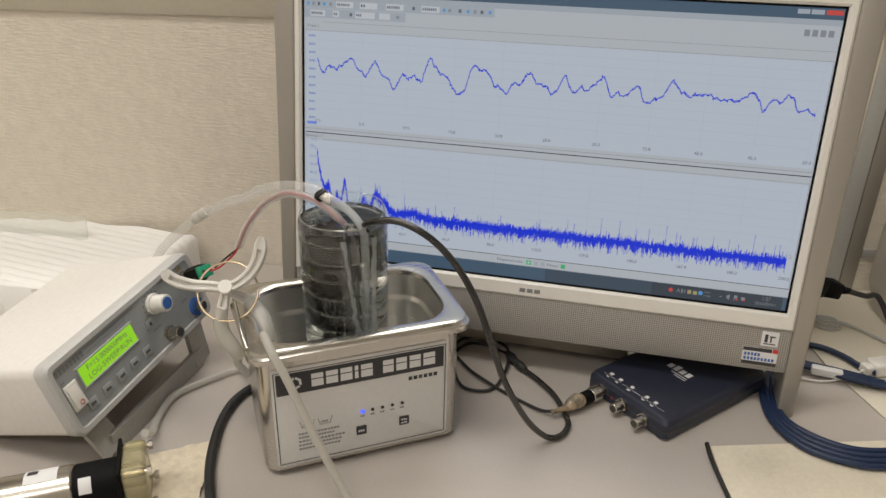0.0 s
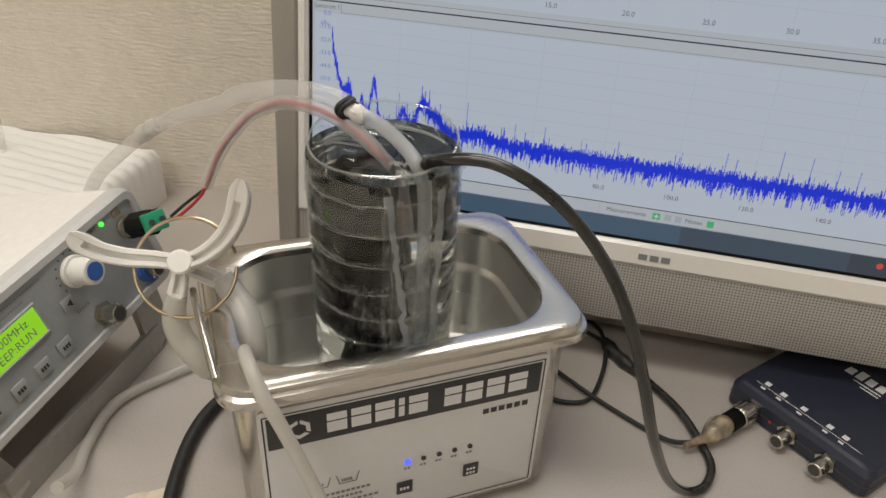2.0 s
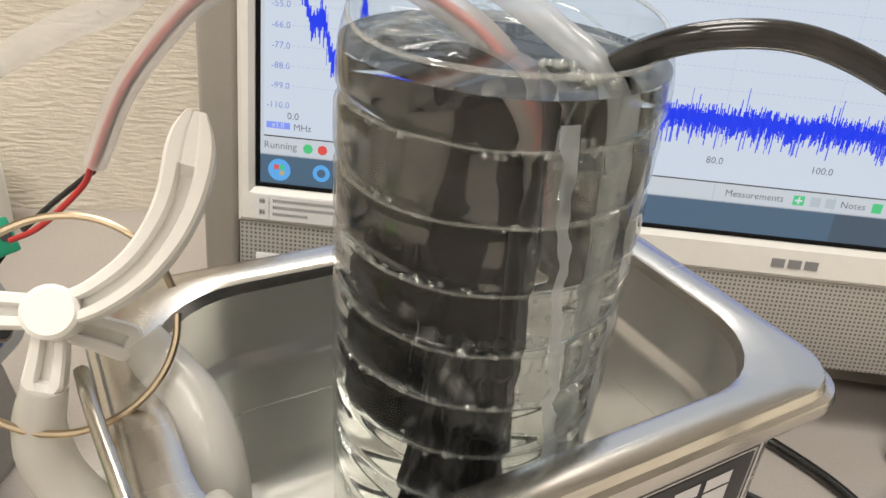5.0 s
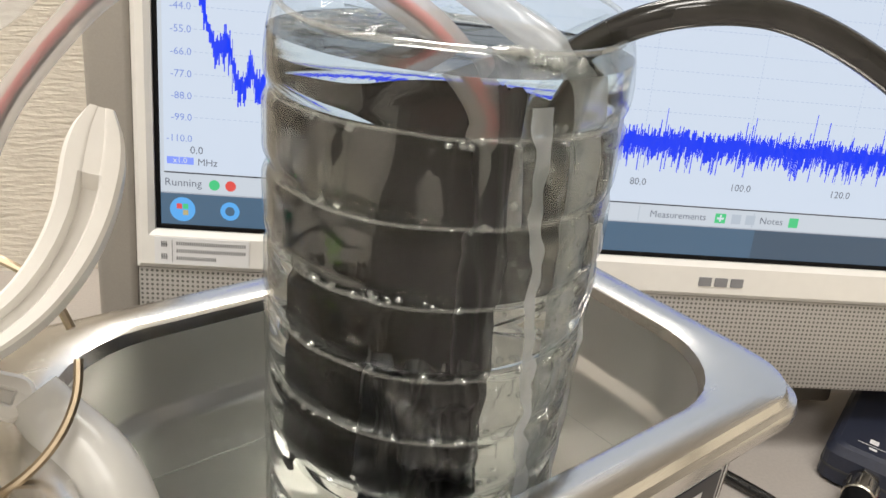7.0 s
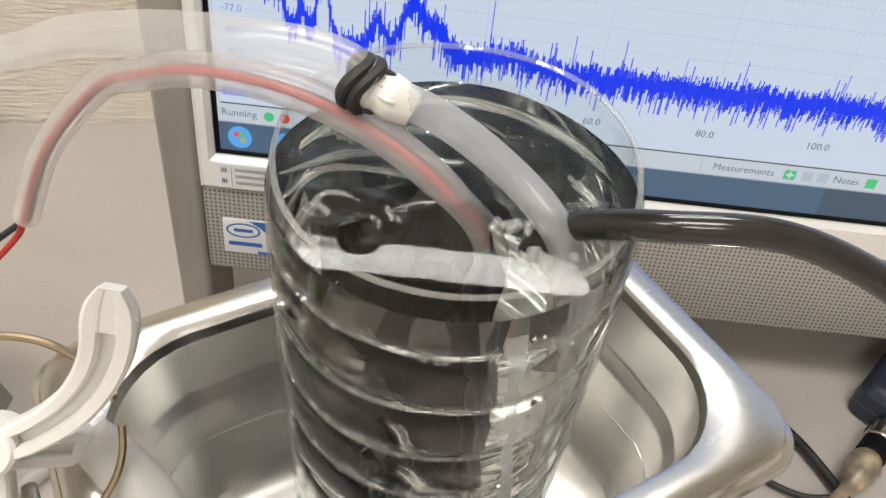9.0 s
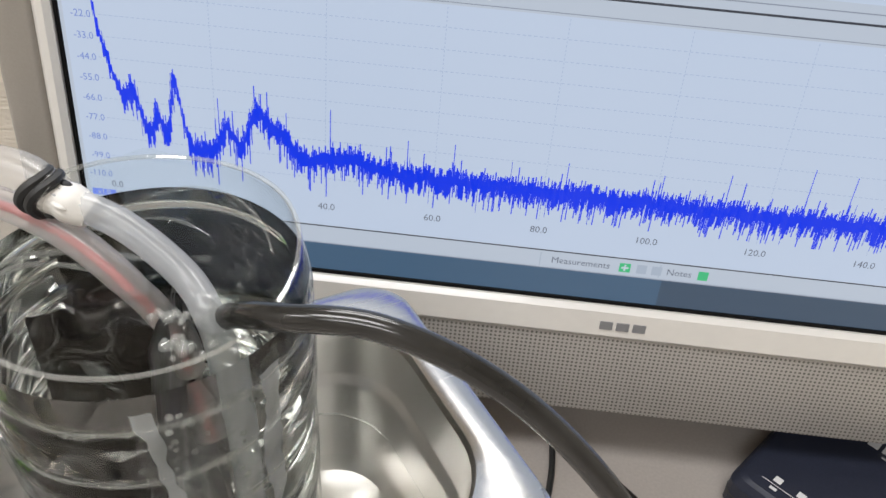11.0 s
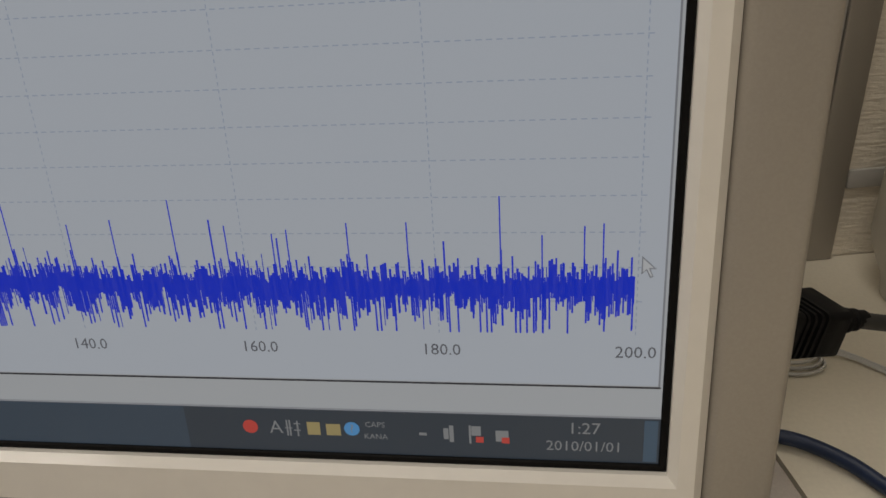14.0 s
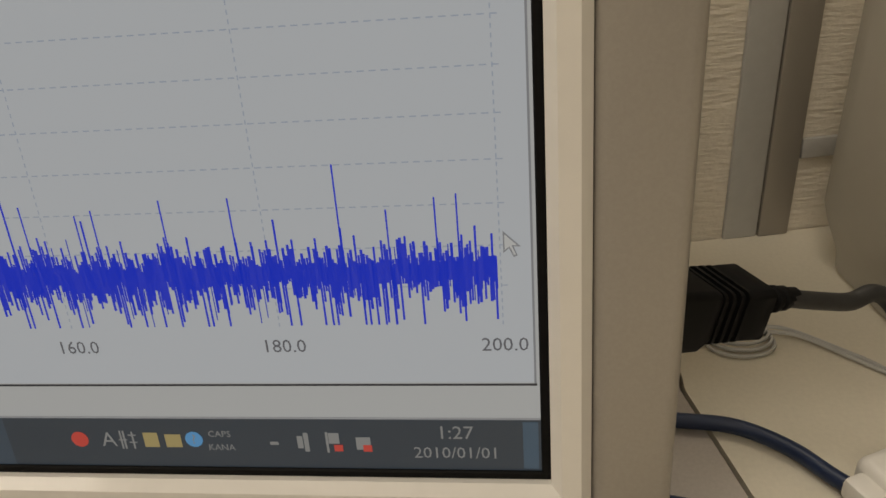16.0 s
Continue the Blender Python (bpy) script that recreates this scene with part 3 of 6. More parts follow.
def spectrum():
    """Noise band of vertical strokes with a few spurs, from 0 to 200 MHz."""
    core, soft = bmesh.new(), bmesh.new()
    n = 880
    humps = ((5.4, 1.2, 0.012), (13.0, 1.3, 0.027), (9.5, 0.9, 0.010), (22.0, 1.6, 0.011), (27.5, 2.2, 0.017), (31.5, 3.0, 0.010), (44.0, 5.0, 0.004))
    spurs = {20.7: 0.069, 41.0: 0.069, 63.5: 0.0606, 112.5: 0.0600, 126.5: 0.0655, 134.0: 0.0640, 152.8: 0.0645, 158.5: 0.0585, 165.0: 0.0575, 171.5: 0.0590, 177.5: 0.0590,
             187.0: 0.0645, 141.0: 0.0590, 146.0: 0.0600, 197.0: 0.0585, 101.0: 0.0570, 84.0: 0.0580, 55.0: 0.0600, 33.0: 0.0660, 195.0: 0.0580, 191.0: 0.0560, 163.5: 0.0565}
    marks = {int(f / 200 * n): z for f, z in spurs.items()}
    drift = 0.0
    for i in range(n):
        f = 200 * i / n
        lift = sum(h * math.exp(-((f - c) / w) ** 2) for c, w, h in humps) + 0.050 * math.exp(-f / 3.2) + 0.0045 * math.exp(-f / 55)
        drift = 0.6 * drift + rng.normal(0, 0.0004)
        mid = 0.0446 + lift + drift
        hi = mid + 0.0016 + abs(rng.normal(0, 0.0022))
        lo = mid - 0.0026 - abs(rng.normal(0, 0.0026))
        if rng.random() < 0.45:
            lo -= rng.random() * 0.009
        if rng.random() < 0.07:
            hi += rng.random() * 0.007
        if lift > 0.02 and f < 4:
            lo = max(lo, mid - 0.004)
        lo = max(0.0333, lo)
        x = X0 + DX * f / 200
        if i in marks:
            quad(core, x, x + 0.00030, lo, marks[i], Y4)
            quad(core, x + 0.00006, x + 0.00046, lo, 0.6 * mid + 0.4 * marks[i], Y4)
        bl = mid - 0.0022 - 0.0062 * rng.random() ** 1.4
        bh = mid + 0.0010 + 0.0042 * rng.random() ** 1.4
        quad(core, x, x + 0.00052, max(0.0333, bl), bh, Y4)
        if rng.random() < 0.74:
            quad(core, x, x + 0.00040, lo, hi, Y4)
        elif rng.random() < 0.6:
            quad(soft, x, x + 0.00022, lo, hi, Y3)
    tr = part("spectrum_trace", core, S_BLUE, disp, "dense blue noise spectrum")
    part("spectrum_haze", soft, S_BLUE2, disp)
    return tr


spectrum()


def wave():
    """The slow jagged wave of the upper plot."""
    bm = bmesh.new()
    n = 900
    prev = None
    for i in range(n + 1):
        s = 50 * i / n
        z = 0.1760 + 0.0200 * noise.noise(Vector((s * 0.42, 2.0, 7.0))) + 0.0150 * noise.noise(Vector((s * 0.85, 9.0, 1.0)))
        z += 0.0030 * noise.noise(Vector((s * 2.3, 1.0, 3.0))) + 0.010 * math.exp(-s / 1.2) + rng.normal(0, 0.0006)
        x = X0 + DX * s / 50
        if prev is not None:
            px, pz = prev
            a, b = min(pz, z), max(pz, z)
            quad(bm, px, x + 0.0001, a - 0.00035, b + 0.00035, Y4)
        prev = (x, z)
    return part("wave_trace", bm, S_BLUE, disp, "blue wave trace")


wave()
for k in range(1, 11):
    words(f"{20 * k}.0", 0.0040, (X0 + DX * k / 10 + 0.0008, Y3, 0.0287), S_TEXT, disp, "axis_label")
    words(f"{5 * k}.0", 0.0040, (X0 + DX * k / 10 + 0.0008, Y3, 0.1290), S_TEXT, disp, "axis_label")
words("0.0", 0.0040, (0.0133, Y3, 0.0287), S_TEXT, disp, "axis_label")
words("0.0", 0.0040, (0.0133, Y3, 0.1290), S_TEXT, disp, "axis_label")
for k in range(11):
    words(f"-{11 * k}.0" if k else "0.0", 0.0037, (0.0118, Y3, 0.1109 - 0.0078 * k), S_LABEL, disp, "axis_label", "RIGHT")
flat("scale_tag", [(0.0025, 0.0122, 0.0233, 0.0260), (0.0025, 0.0122, 0.1255, 0.1282)], Y3, S_TAG)
words("x1.0", 0.0030, (0.0073, Y4, 0.0247), S_PALE, disp, "axis_label")
words("MHz", 0.0038, (0.0172, Y3, 0.0243), S_TEXT, disp, "axis_label")
words("dBu", 0.0036, (0.0080, Y3, 0.1052), S_LABEL, disp, "axis_label")
bm = bmesh.new()
for k in range(11):
    bars(bm, 0.0045, 0.0112, 0.2038 - 0.0073 * k, 0.2058 - 0.0073 * k, Y3, 5, 0.4)
part("axis_bars", bm, S_LABEL, disp)
words("Spectrum 1", 0.0036, (0.0092, Y3, 0.1148), S_TEXT, disp, "tab_label")
words("Scope 1", 0.0036, (0.0085, Y3, 0.2135), S_TEXT, disp, "tab_label")
words("Running", 0.0042, (0.0083, Y3, 0.0162), S_TEXT, disp, "status_label")
words("Measurements", 0.0040, (0.2015, Y3, 0.0160), S_TEXT, disp, "status_label")
words("Notes", 0.0040, (0.2410, Y3, 0.0160), S_TEXT, disp, "status_label")
flat("add_button", [(0.2170, 0.2215, 0.0140, 0.0180), (0.2485, 0.2525, 0.0140, 0.0180)], Y3, S_GREEN)
flat("button_cross", [(0.2178, 0.2207, 0.0156, 0.0164), (0.2189, 0.2196, 0.0146, 0.0175)], Y4, S_PALE)
flat("pale_button", [(0.2240, 0.2280, 0.0140, 0.0180), (0.2300, 0.2340, 0.0140, 0.0180), (0.1850, 0.1854, 0.0130, 0.0190), (0.2330, 0.2334, 0.0130, 0.0190)], Y2, S_BAR)


def dot(name, cx, cz, r, material, y=Y3):
    bm = bmesh.new()
    bm.faces.new([bm.verts.new((cx + r * math.cos(a), y, cz + r * math.sin(a))) for a in np.linspace(0, 2 * math.pi, 20, endpoint=False).tolist()])
    return part(name, bm, material, disp)


dot("run_button", 0.0197, 0.0160, 0.0020, S_GREEN)
dot("stop_button", 0.0257, 0.0160, 0.0020, S_RED)
dot("start_button", 0.0080, 0.0060, 0.0047, S_SKY)
flat("start_mark", [(0.0058, 0.0078, 0.0062, 0.0082)], Y4, S_RED)
flat("start_mark", [(0.0081, 0.0101, 0.0062, 0.0082)], Y4, S_GREEN)
flat("start_mark", [(0.0058, 0.0078, 0.0038, 0.0058)], Y4, S_SKY)
flat("start_mark", [(0.0081, 0.0101, 0.0038, 0.0058)], Y4, S_GOLD)
dot("browser_icon", 0.0255, 0.0062, 0.0036, S_SKY)
dot("browser_ring", 0.0255, 0.0062, 0.0018, S_TASK, Y4)
flat("task_icon", [(0.0390, 0.0460, 0.0028, 0.0092)], Y3, S_GOLD)
dot("player_icon", 0.0600, 0.0060, 0.0034, S_GREEN)
flat("task_button", [(0.0720, 0.0850, 0.0012, 0.0110)], Y2, S_BAR)
flat("task_icon", [(0.0745, 0.0825, 0.0030, 0.0090)], Y3, S_GOLD)
flat("task_icon", [(0.0760, 0.0795, 0.0040, 0.0080)], Y4, S_SKY)
# tray icons
dot("tray_icon", 0.3465, 0.0068, 0.0019, S_RED)
words("A", 0.0050, (0.3530, Y3, 0.0067), S_ICON, disp, "tray_icon")
flat("tray_icon", [(0.3556, 0.3560, 0.0045, 0.0090), (0.3563, 0.3567, 0.0045, 0.0090), (0.3552, 0.3571, 0.0066, 0.0069), (0.3575, 0.3592, 0.0078, 0.0081), (0.3575, 0.3592, 0.0060, 0.0063), (0.3582, 0.3586, 0.0045, 0.0088)], Y3, S_ICON)
flat("tray_icon", [(0.3608, 0.3640, 0.0050, 0.0086)], Y3, S_GOLD)
flat("tray_icon", [(0.3655, 0.3690, 0.0050, 0.0082)], Y3, S_GOLD)
dot("help_icon", 0.3718, 0.0070, 0.0019, S_SKY)
words("?", 0.0032, (0.3718, Y4, 0.0070), S_ICON, disp, "help_mark")
words("CAPS", 0.0021, (0.3775, Y3, 0.0083), S_ICON, disp, "tray_label")
words("KANA", 0.0021, (0.3775, Y3, 0.0050), S_ICON, disp, "tray_label")
flat("tray_icon", [(0.3880, 0.3898, 0.0058, 0.0066)], Y3, S_ICON)
flat("tray_icon", [(0.3938, 0.3950, 0.0050, 0.0080), (0.3952, 0.3962, 0.0042, 0.0088)], Y3, S_ICON)
flat("tray_icon", [(0.3998, 0.4003, 0.0040, 0.0090), (0.4004, 0.4026, 0.0062, 0.0088)], Y3, S_ICON)
flat("tray_icon", [(0.4060, 0.4090, 0.0048, 0.0078)], Y3, S_ICON)
flat("tray_cross", [(0.4014, 0.4032, 0.0044, 0.0060), (0.4074, 0.4092, 0.0044, 0.0060)], Y4, S_RED)
words("1:27", 0.0043, (0.4262, Y3, 0.0089), S_ICON, disp, "clock")
words("2010/01/01", 0.0038, (0.4262, Y3, 0.0041), S_ICON, disp, "clock")
flat("desktop_button", [(0.4395, 0.4425, 0.0005, 0.0115)], Y2, S_TASK)
# toolbar clutter
for x0, x1, z in ((0.030, 0.046, 0.2323), (0.052, 0.068, 0.2323), (0.076, 0.092, 0.2323), (0.108, 0.124, 0.2323), (0.006, 0.020, 0.2243), (0.027, 0.033, 0.2243),
                  (0.048, 0.066, 0.2243), (0.070, 0.080, 0.2243)):
    flat("tool_field", [(x0, x1, z - 0.0026, z + 0.0026)], Y2, S_PALE)
for x0, x1, z, n in ((0.031, 0.043, 0.2323, 7), (0.053, 0.058, 0.2323, 2), (0.077, 0.089, 0.2323, 7), (0.109, 0.122, 0.2323, 7), (0.007, 0.018, 0.2243, 6),
                     (0.028, 0.032, 0.2243, 2), (0.049, 0.054, 0.2243, 3), (0.010, 0.060, 0.2385, 22)):
    part("tool_print", bars(bmesh.new(), x0, x1, z - 0.0011, z + 0.0011, Y3, n, 0.35), S_TEXT, disp)
for i, x in enumerate((0.004, 0.009, 0.014, 0.019, 0.025, 0.101, 0.128, 0.133, 0.142, 0.149, 0.155, 0.161, 0.168, 0.087, 0.044)):
    flat("tool_icon", [(x - 0.0012, x + 0.0012, (0.2323 if i < 13 else 0.2243) - 0.0014, (0.2323 if i < 13 else 0.2243) + 0.0014)], Y3, (S_SKY, S_LINE, S_TEXT)[i % 3])
# plain shapes for the program maker's mark, a close button
bm = bmesh.new()
bars(bm, 0.4165, 0.4400, 0.2275, 0.2325, Y3, 4, 0.3)
part("program_mark", bm, S_LINE, disp, "grey mark as plain blocks")
flat("close_button", [(0.4300, 0.4420, 0.2440, 0.2475)], Y2, S_RED)
flat("window_button", [(0.4090, 0.4180, 0.2440, 0.2475), (0.4190, 0.4285, 0.2440, 0.2475)], Y2, S_BAR)
# mouse pointers' arrow
bm = bmesh.new()
bm.faces.new([bm.verts.new((0.4372 + x * 0.001, -0.0006, 0.0515 + z * 0.001)) for x, z in ((0, 0), (0, -4.2), (1.0, -3.3), (1.8, -5.0), (2.5, -4.7), (1.8, -3.0), (3.1, -3.0))])
part("pointer", bm, S_LINE, disp)
bm = bmesh.new()
bm.faces.new([bm.verts.new((0.4372 + x * 0.001, -0.0007, 0.0515 + z * 0.001)) for x, z in ((0.25, -0.6), (0.25, -3.6), (1.1, -2.9), (1.9, -4.6), (2.2, -4.5), (1.45, -2.7), (2.5, -2.75))])
part("pointer_fill", bm, S_PALE, disp)

# ---- the ultrasonic bath ----
BATH = pose(0.089, -0.1205, 0, 0, 0, 33.5)
bath = thing("ultrasonic_cleaner", BATH, "brushed stainless steel ultrasonic cleaner, switched on, on the desk", "ultrasonic cleaner")
BW, BD = 0.160, 0.098
part("body", loft(bmesh.new(), [rrect(BW - 0.004, BD - 0.004, 0.010, 0.004), rrect(BW, BD, 0.012, 0.007), rrect(BW, BD, 0.012, 0.112)], True, False), M_STEEL, bath)
RW, RD = 0.174, 0.117
part("rim", loft(bmesh.new(), [rrect(BW - 0.001, BD - 0.001, 0.012, 0.1105, 8), rrect(RW - 0.001, RD - 0.001, 0.013, 0.1105, 8), rrect(RW, RD, 0.0135, 0.1125, 8),
                               rrect(RW - 0.0010, RD - 0.0010, 0.014, 0.1150, 8), rrect(RW - 0.0036, RD - 0.0036, 0.015, 0.1160, 8), rrect(RW - 0.005, RD - 0.005, 0.016, 0.1185, 8),
                               rrect(RW - 0.008, RD - 0.008, 0.018, 0.1195, 8), rrect(RW - 0.022, RD - 0.022, 0.026, 0.1195, 8), rrect(RW - 0.0262, RD - 0.0262, 0.0275, 0.1180, 8),
                               rrect(RW - 0.0275, RD - 0.0275, 0.028, 0.1150, 8)]), M_STEEL, bath, "rolled steel rim", 35)
part("tank", loft(bmesh.new(), [rrect(RW - 0.0275, RD - 0.0275, 0.028, 0.1150, 8), rrect(RW - 0.029, RD - 0.029, 0.027, 0.0960, 8), rrect(RW - 0.030, RD - 0.030, 0.0265, 0.0945, 8),
                                rrect(RW - 0.0335, RD - 0.0335, 0.025, 0.0925, 8), rrect(RW - 0.035, RD - 0.035, 0.024, 0.0900, 8), rrect(RW - 0.040, RD - 0.040, 0.022, 0.056, 8),
                                rrect(RW - 0.045, RD - 0.045, 0.020, 0.050, 8), rrect(RW - 0.056, RD - 0.056, 0.016, 0.0465, 8)], False, True), M_TANK, bath, "pressed steel tank, wet inside", 35)
part("tank_water", loft(bmesh.new(), [rrect(RW - 0.0400, RD - 0.0400, 0.0215, 0.0562, 8), rrect(RW - 0.06, RD - 0.06, 0.016, 0.0560, 8)], False, True), M_WATER, bath, "shallow water in the tank", 60)
wl = rrect(RW - 0.0376, RD - 0.0376, 0.023, 0.0, 10)
part("water_line", sweep([(p.x, p.y, 0.0765 + 0.0035 * noise.noise(Vector((p.x * 40, p.y * 40, 1.0))) + 0.0012 * noise.noise(Vector((p.x * 160, p.y * 160, 4.0)))) for p in wl + wl[:1]], 0.0003, 5, 3,
                         taper=[0.2, 1.2, 0.4, 1.0, 0.1, 0.9, 0.3, 1.3, 0.2]), M_RIB, bath, "thin broken water line on the tank wall")
for fx in (-0.066, 0.066):
    for fy in (-0.036, 0.036):
        bm = lathe([(0.006, 0.0), (0.007, 0.001), (0.007, 0.0042), (0.006, 0.0050)], 18)
        bmesh.ops.translate(bm, verts=bm.verts, vec=(fx, fy, 0))
        part("foot", bm, M_RUBBER, bath)
PY = -BD / 2
panel = part("control_panel", loft(bmesh.new(), [[Vector((p.x - 0.0017, PY - y, p.y + 0.0548)) for p in rrect(0.1394 - i, 0.0905 - i, 0.003, 0)] for y, i in ((-0.0002, 0), (0.0006, 0), (0.0008, 0.0006))], False, True),
             M_PLATE, bath, "silver-white printed front panel")


def px(f):
    return -0.0714 + 0.1394 * f


bm = bmesh.new()
for x0, x1, z0, z1 in ((0.012, 0.988, 0.0965, 0.0972), (0.012, 0.988, 0.0118, 0.0125), (0.012, 0.017, 0.0125, 0.0965), (0.983, 0.988, 0.0125, 0.0965)):
    quad(bm, px(x0), px(x1), z0, z1, PY - 0.0010)
part("border_line", bm, M_INK, panel)
part("brand_band", boxed(px(0.025), px(0.975), PY - 0.0012, PY - 0.0007, 0.0765, 0.0955, 0.0002), M_INK, panel, "black band with pale block letters' shapes")
# the maker's mark: plain open blocks
bm = bmesh.new()
for a, w in ((0.215, 0.066), (0.295, 0.066), (0.375, 0.066), (0.455, 0.020), (0.490, 0.066), (0.615, 0.062), (0.692, 0.062), (0.770, 0.066), (0.852, 0.070)):
    for z0, z1 in ((0.0876, 0.0920), (0.0805, 0.0868)):
        bm = bmesh.new()
        quad(bm, px(a), px(a + w), z0, z1, PY - 0.0014)
        part("mark_block", bm, M_PALE, panel)
bm = bmesh.new()
for k in range(3):
    a0 = radians(90 + 120 * k)
    c = Vector((px(0.125), PY - 0.0014, 0.0862))
    p = [c + Vector((0.0058 * math.cos(a0 + d), 0, 0.0058 * math.sin(a0 + d))) for d in (0.08, radians(60), radians(112))]
    q = [c + (v - c) * 0.62 for v in p]
    for u in range(2):
        bm.faces.new([bm.verts.new(v) for v in (p[u], p[u + 1], q[u + 1], q[u])])
part("emblem", bm, M_PALE, panel)
bm = bmesh.new()
bars(bm, px(0.765), px(0.945), 0.0688, 0.0722, PY - 0.0010, 6, 0.25)
part("small_title", bm, M_INK, panel)
for i in range(5):
    c = (px(0.492 + 0.0585 * i), PY - 0.0008, 0.0478 + 0.0002 * i)
    bm = bmesh.new()
    rod(bm, c, (c[0], PY - 0.0016, c[2]), 0.0013 if i else 0.0017, 14)
    part("indicator", bm, M_LED if i == 0 else M_INK, panel, "lit blue indicator" if i == 0 else "")
    bm = bmesh.new()
    bars(bm, c[0] - 0.0018, c[0] + 0.0018, c[2] - 0.0052, c[2] - 0.0038, PY - 0.0010, 2, 0.3)
    part("indicator_print", bm, M_GREYINK, panel)
for f, z in ((0.482, 0.0300), (0.737, 0.0310)):
    btn = part("push_button", boxed(px(f) - 0.0042, px(f) + 0.0042, PY - 0.0018, PY - 0.0006, z - 0.0042, z + 0.0042, 0.0006), M_INK, panel, "dark square push button")
    bm = bmesh.new()
    for r in ((0.0006, 0.0022), (-0.0024, -0.0008)) if f > 0.6 else ((-0.0010, 0.0010),):
        bars(bm, px(f) - 0.0026, px(f) + 0.0026, z + r[0], z + r[1], PY - 0.0020, 3, 0.3)
    part("button_print", bm, M_PALE, btn)
bm = bmesh.new()
for i in range(5):
    bars(bm, px(0.125), px((0.36, 0.33, 0.39, 0.37, 0.36)[i]), 0.0372 - 0.0036 * i, 0.0389 - 0.0036 * i, PY - 0.0010, 13, 0.28)
part("small_print", bm, M_GREYINK, panel)
bm = bmesh.new()
for x0, x1 in ((0.135, 0.215), (0.235, 0.315)):
    quad(bm, px(x0 + 0.01), px(x1 - 0.01), 0.0435, 0.0441, PY - 0.0010)
    for xx, s in ((x0, 1), (x1, -1)):
        bm.faces.new([bm.verts.new(v) for v in ((px(xx), PY - 0.0010, 0.0500), (px(xx) + 0.0006, PY - 0.0010, 0.0500), (px(xx + 0.012 * s) + 0.0006, PY - 0.0010, 0.0435), (px(xx + 0.012 * s), PY - 0.0010, 0.0435))])
    bars(bm, px(x0 + 0.02), px(x1 - 0.02), 0.0450, 0.0470, PY - 0.0010, 5, 0.3)
part("fill_symbols", bm, M_GREYINK, panel)

# ---- the clear ribbed bottle in the bath ----
JX, JY, JR, JB, JT = 0.0908, -0.1298, 0.0338, 0.0467, 0.2066
bottle = thing("cut_bottle", pose(JX, JY, JB), "clear ribbed water-filled plastic bottle lined with black, standing in the tank", "bottle")
JH = JT - JB


def jar_radius(z):
    """Radius of the shell at a height over its base: ten rounded ribs."""
    r = JR * (0.955 + 0.045 * min(1, z / (0.75 * JH)))
    u = (z - 0.0120) / 0.0142
    if -0.4 < u < 9.5:
        f = u % 1.0
        r -= 0.0013 * math.exp(-((f if f < 0.5 else f - 1) / 0.10) ** 2)
    if z < 0.008:
        r -= 0.006 * (1 - z / 0.008) ** 2
    if z > JH - 0.012:
        r -= 0.0022 * ((z - JH + 0.012) / 0.012) ** 2
    return r


def top_z(a):
    """The cut edge lies lower towards the front."""
    return JH - 0.0036 + 0.0034 * math.sin(a) + 0.0006 * math.sin(3 * a)


N_J = 72
ZN = 130
rows = []
for k in range(ZN + 1):
    row = []
    for i in range(N_J):
        a = 2 * math.pi * i / N_J
        z = top_z(a) * k / ZN
        r = jar_radius(z if z < JH - 0.014 else JH * k / ZN) * (1 + 0.008 * math.cos(4 * a)) + 0.0006 * noise.noise(Vector((3 * math.cos(a), 3 * math.sin(a), z * 60)))
        row.append(Vector((r * math.cos(a), r * math.sin(a), z)))
    rows.append(row)
shell = part("shell", loft(bmesh.new(), rows, True, False), M_PET, bottle, "clear ribbed shell", 60)
part("lip", sweep([(jar_radius(JH) * math.cos(a), jar_radius(JH) * math.sin(a), top_z(a)) for a in np.linspace(0, 2 * math.pi, 33).tolist()], 0.00055, 6, 3), M_RIB, shell, "cut upper edge")
# thin pale rings added in the shell's grooves to imitate their bright highlights
for k in range(10):
    zr = 0.0120 + 0.0142 * k
    if zr > JH - 0.015:
        break
    part("rib_glint", sweep([((jar_radius(zr) + 0.0004 * noise.noise(Vector((a * 4, k, 0)))) * math.cos(a), (jar_radius(zr) + 0.0002) * math.sin(a), zr + 0.0007 * math.sin(a + k) + 0.0005 * noise.noise(Vector((a * 3, k * 2.3, 5)))) for a in np.linspace(0, 2 * math.pi, 41).tolist()],
                    0.00045, 6, 2, taper=[0.6, 1.2, 0.7, 1.3, 0.5, 1.1, 0.8, 1.4, 0.6]), M_RIBLINE, shell, "thin added ring imitating the highlight along a groove")


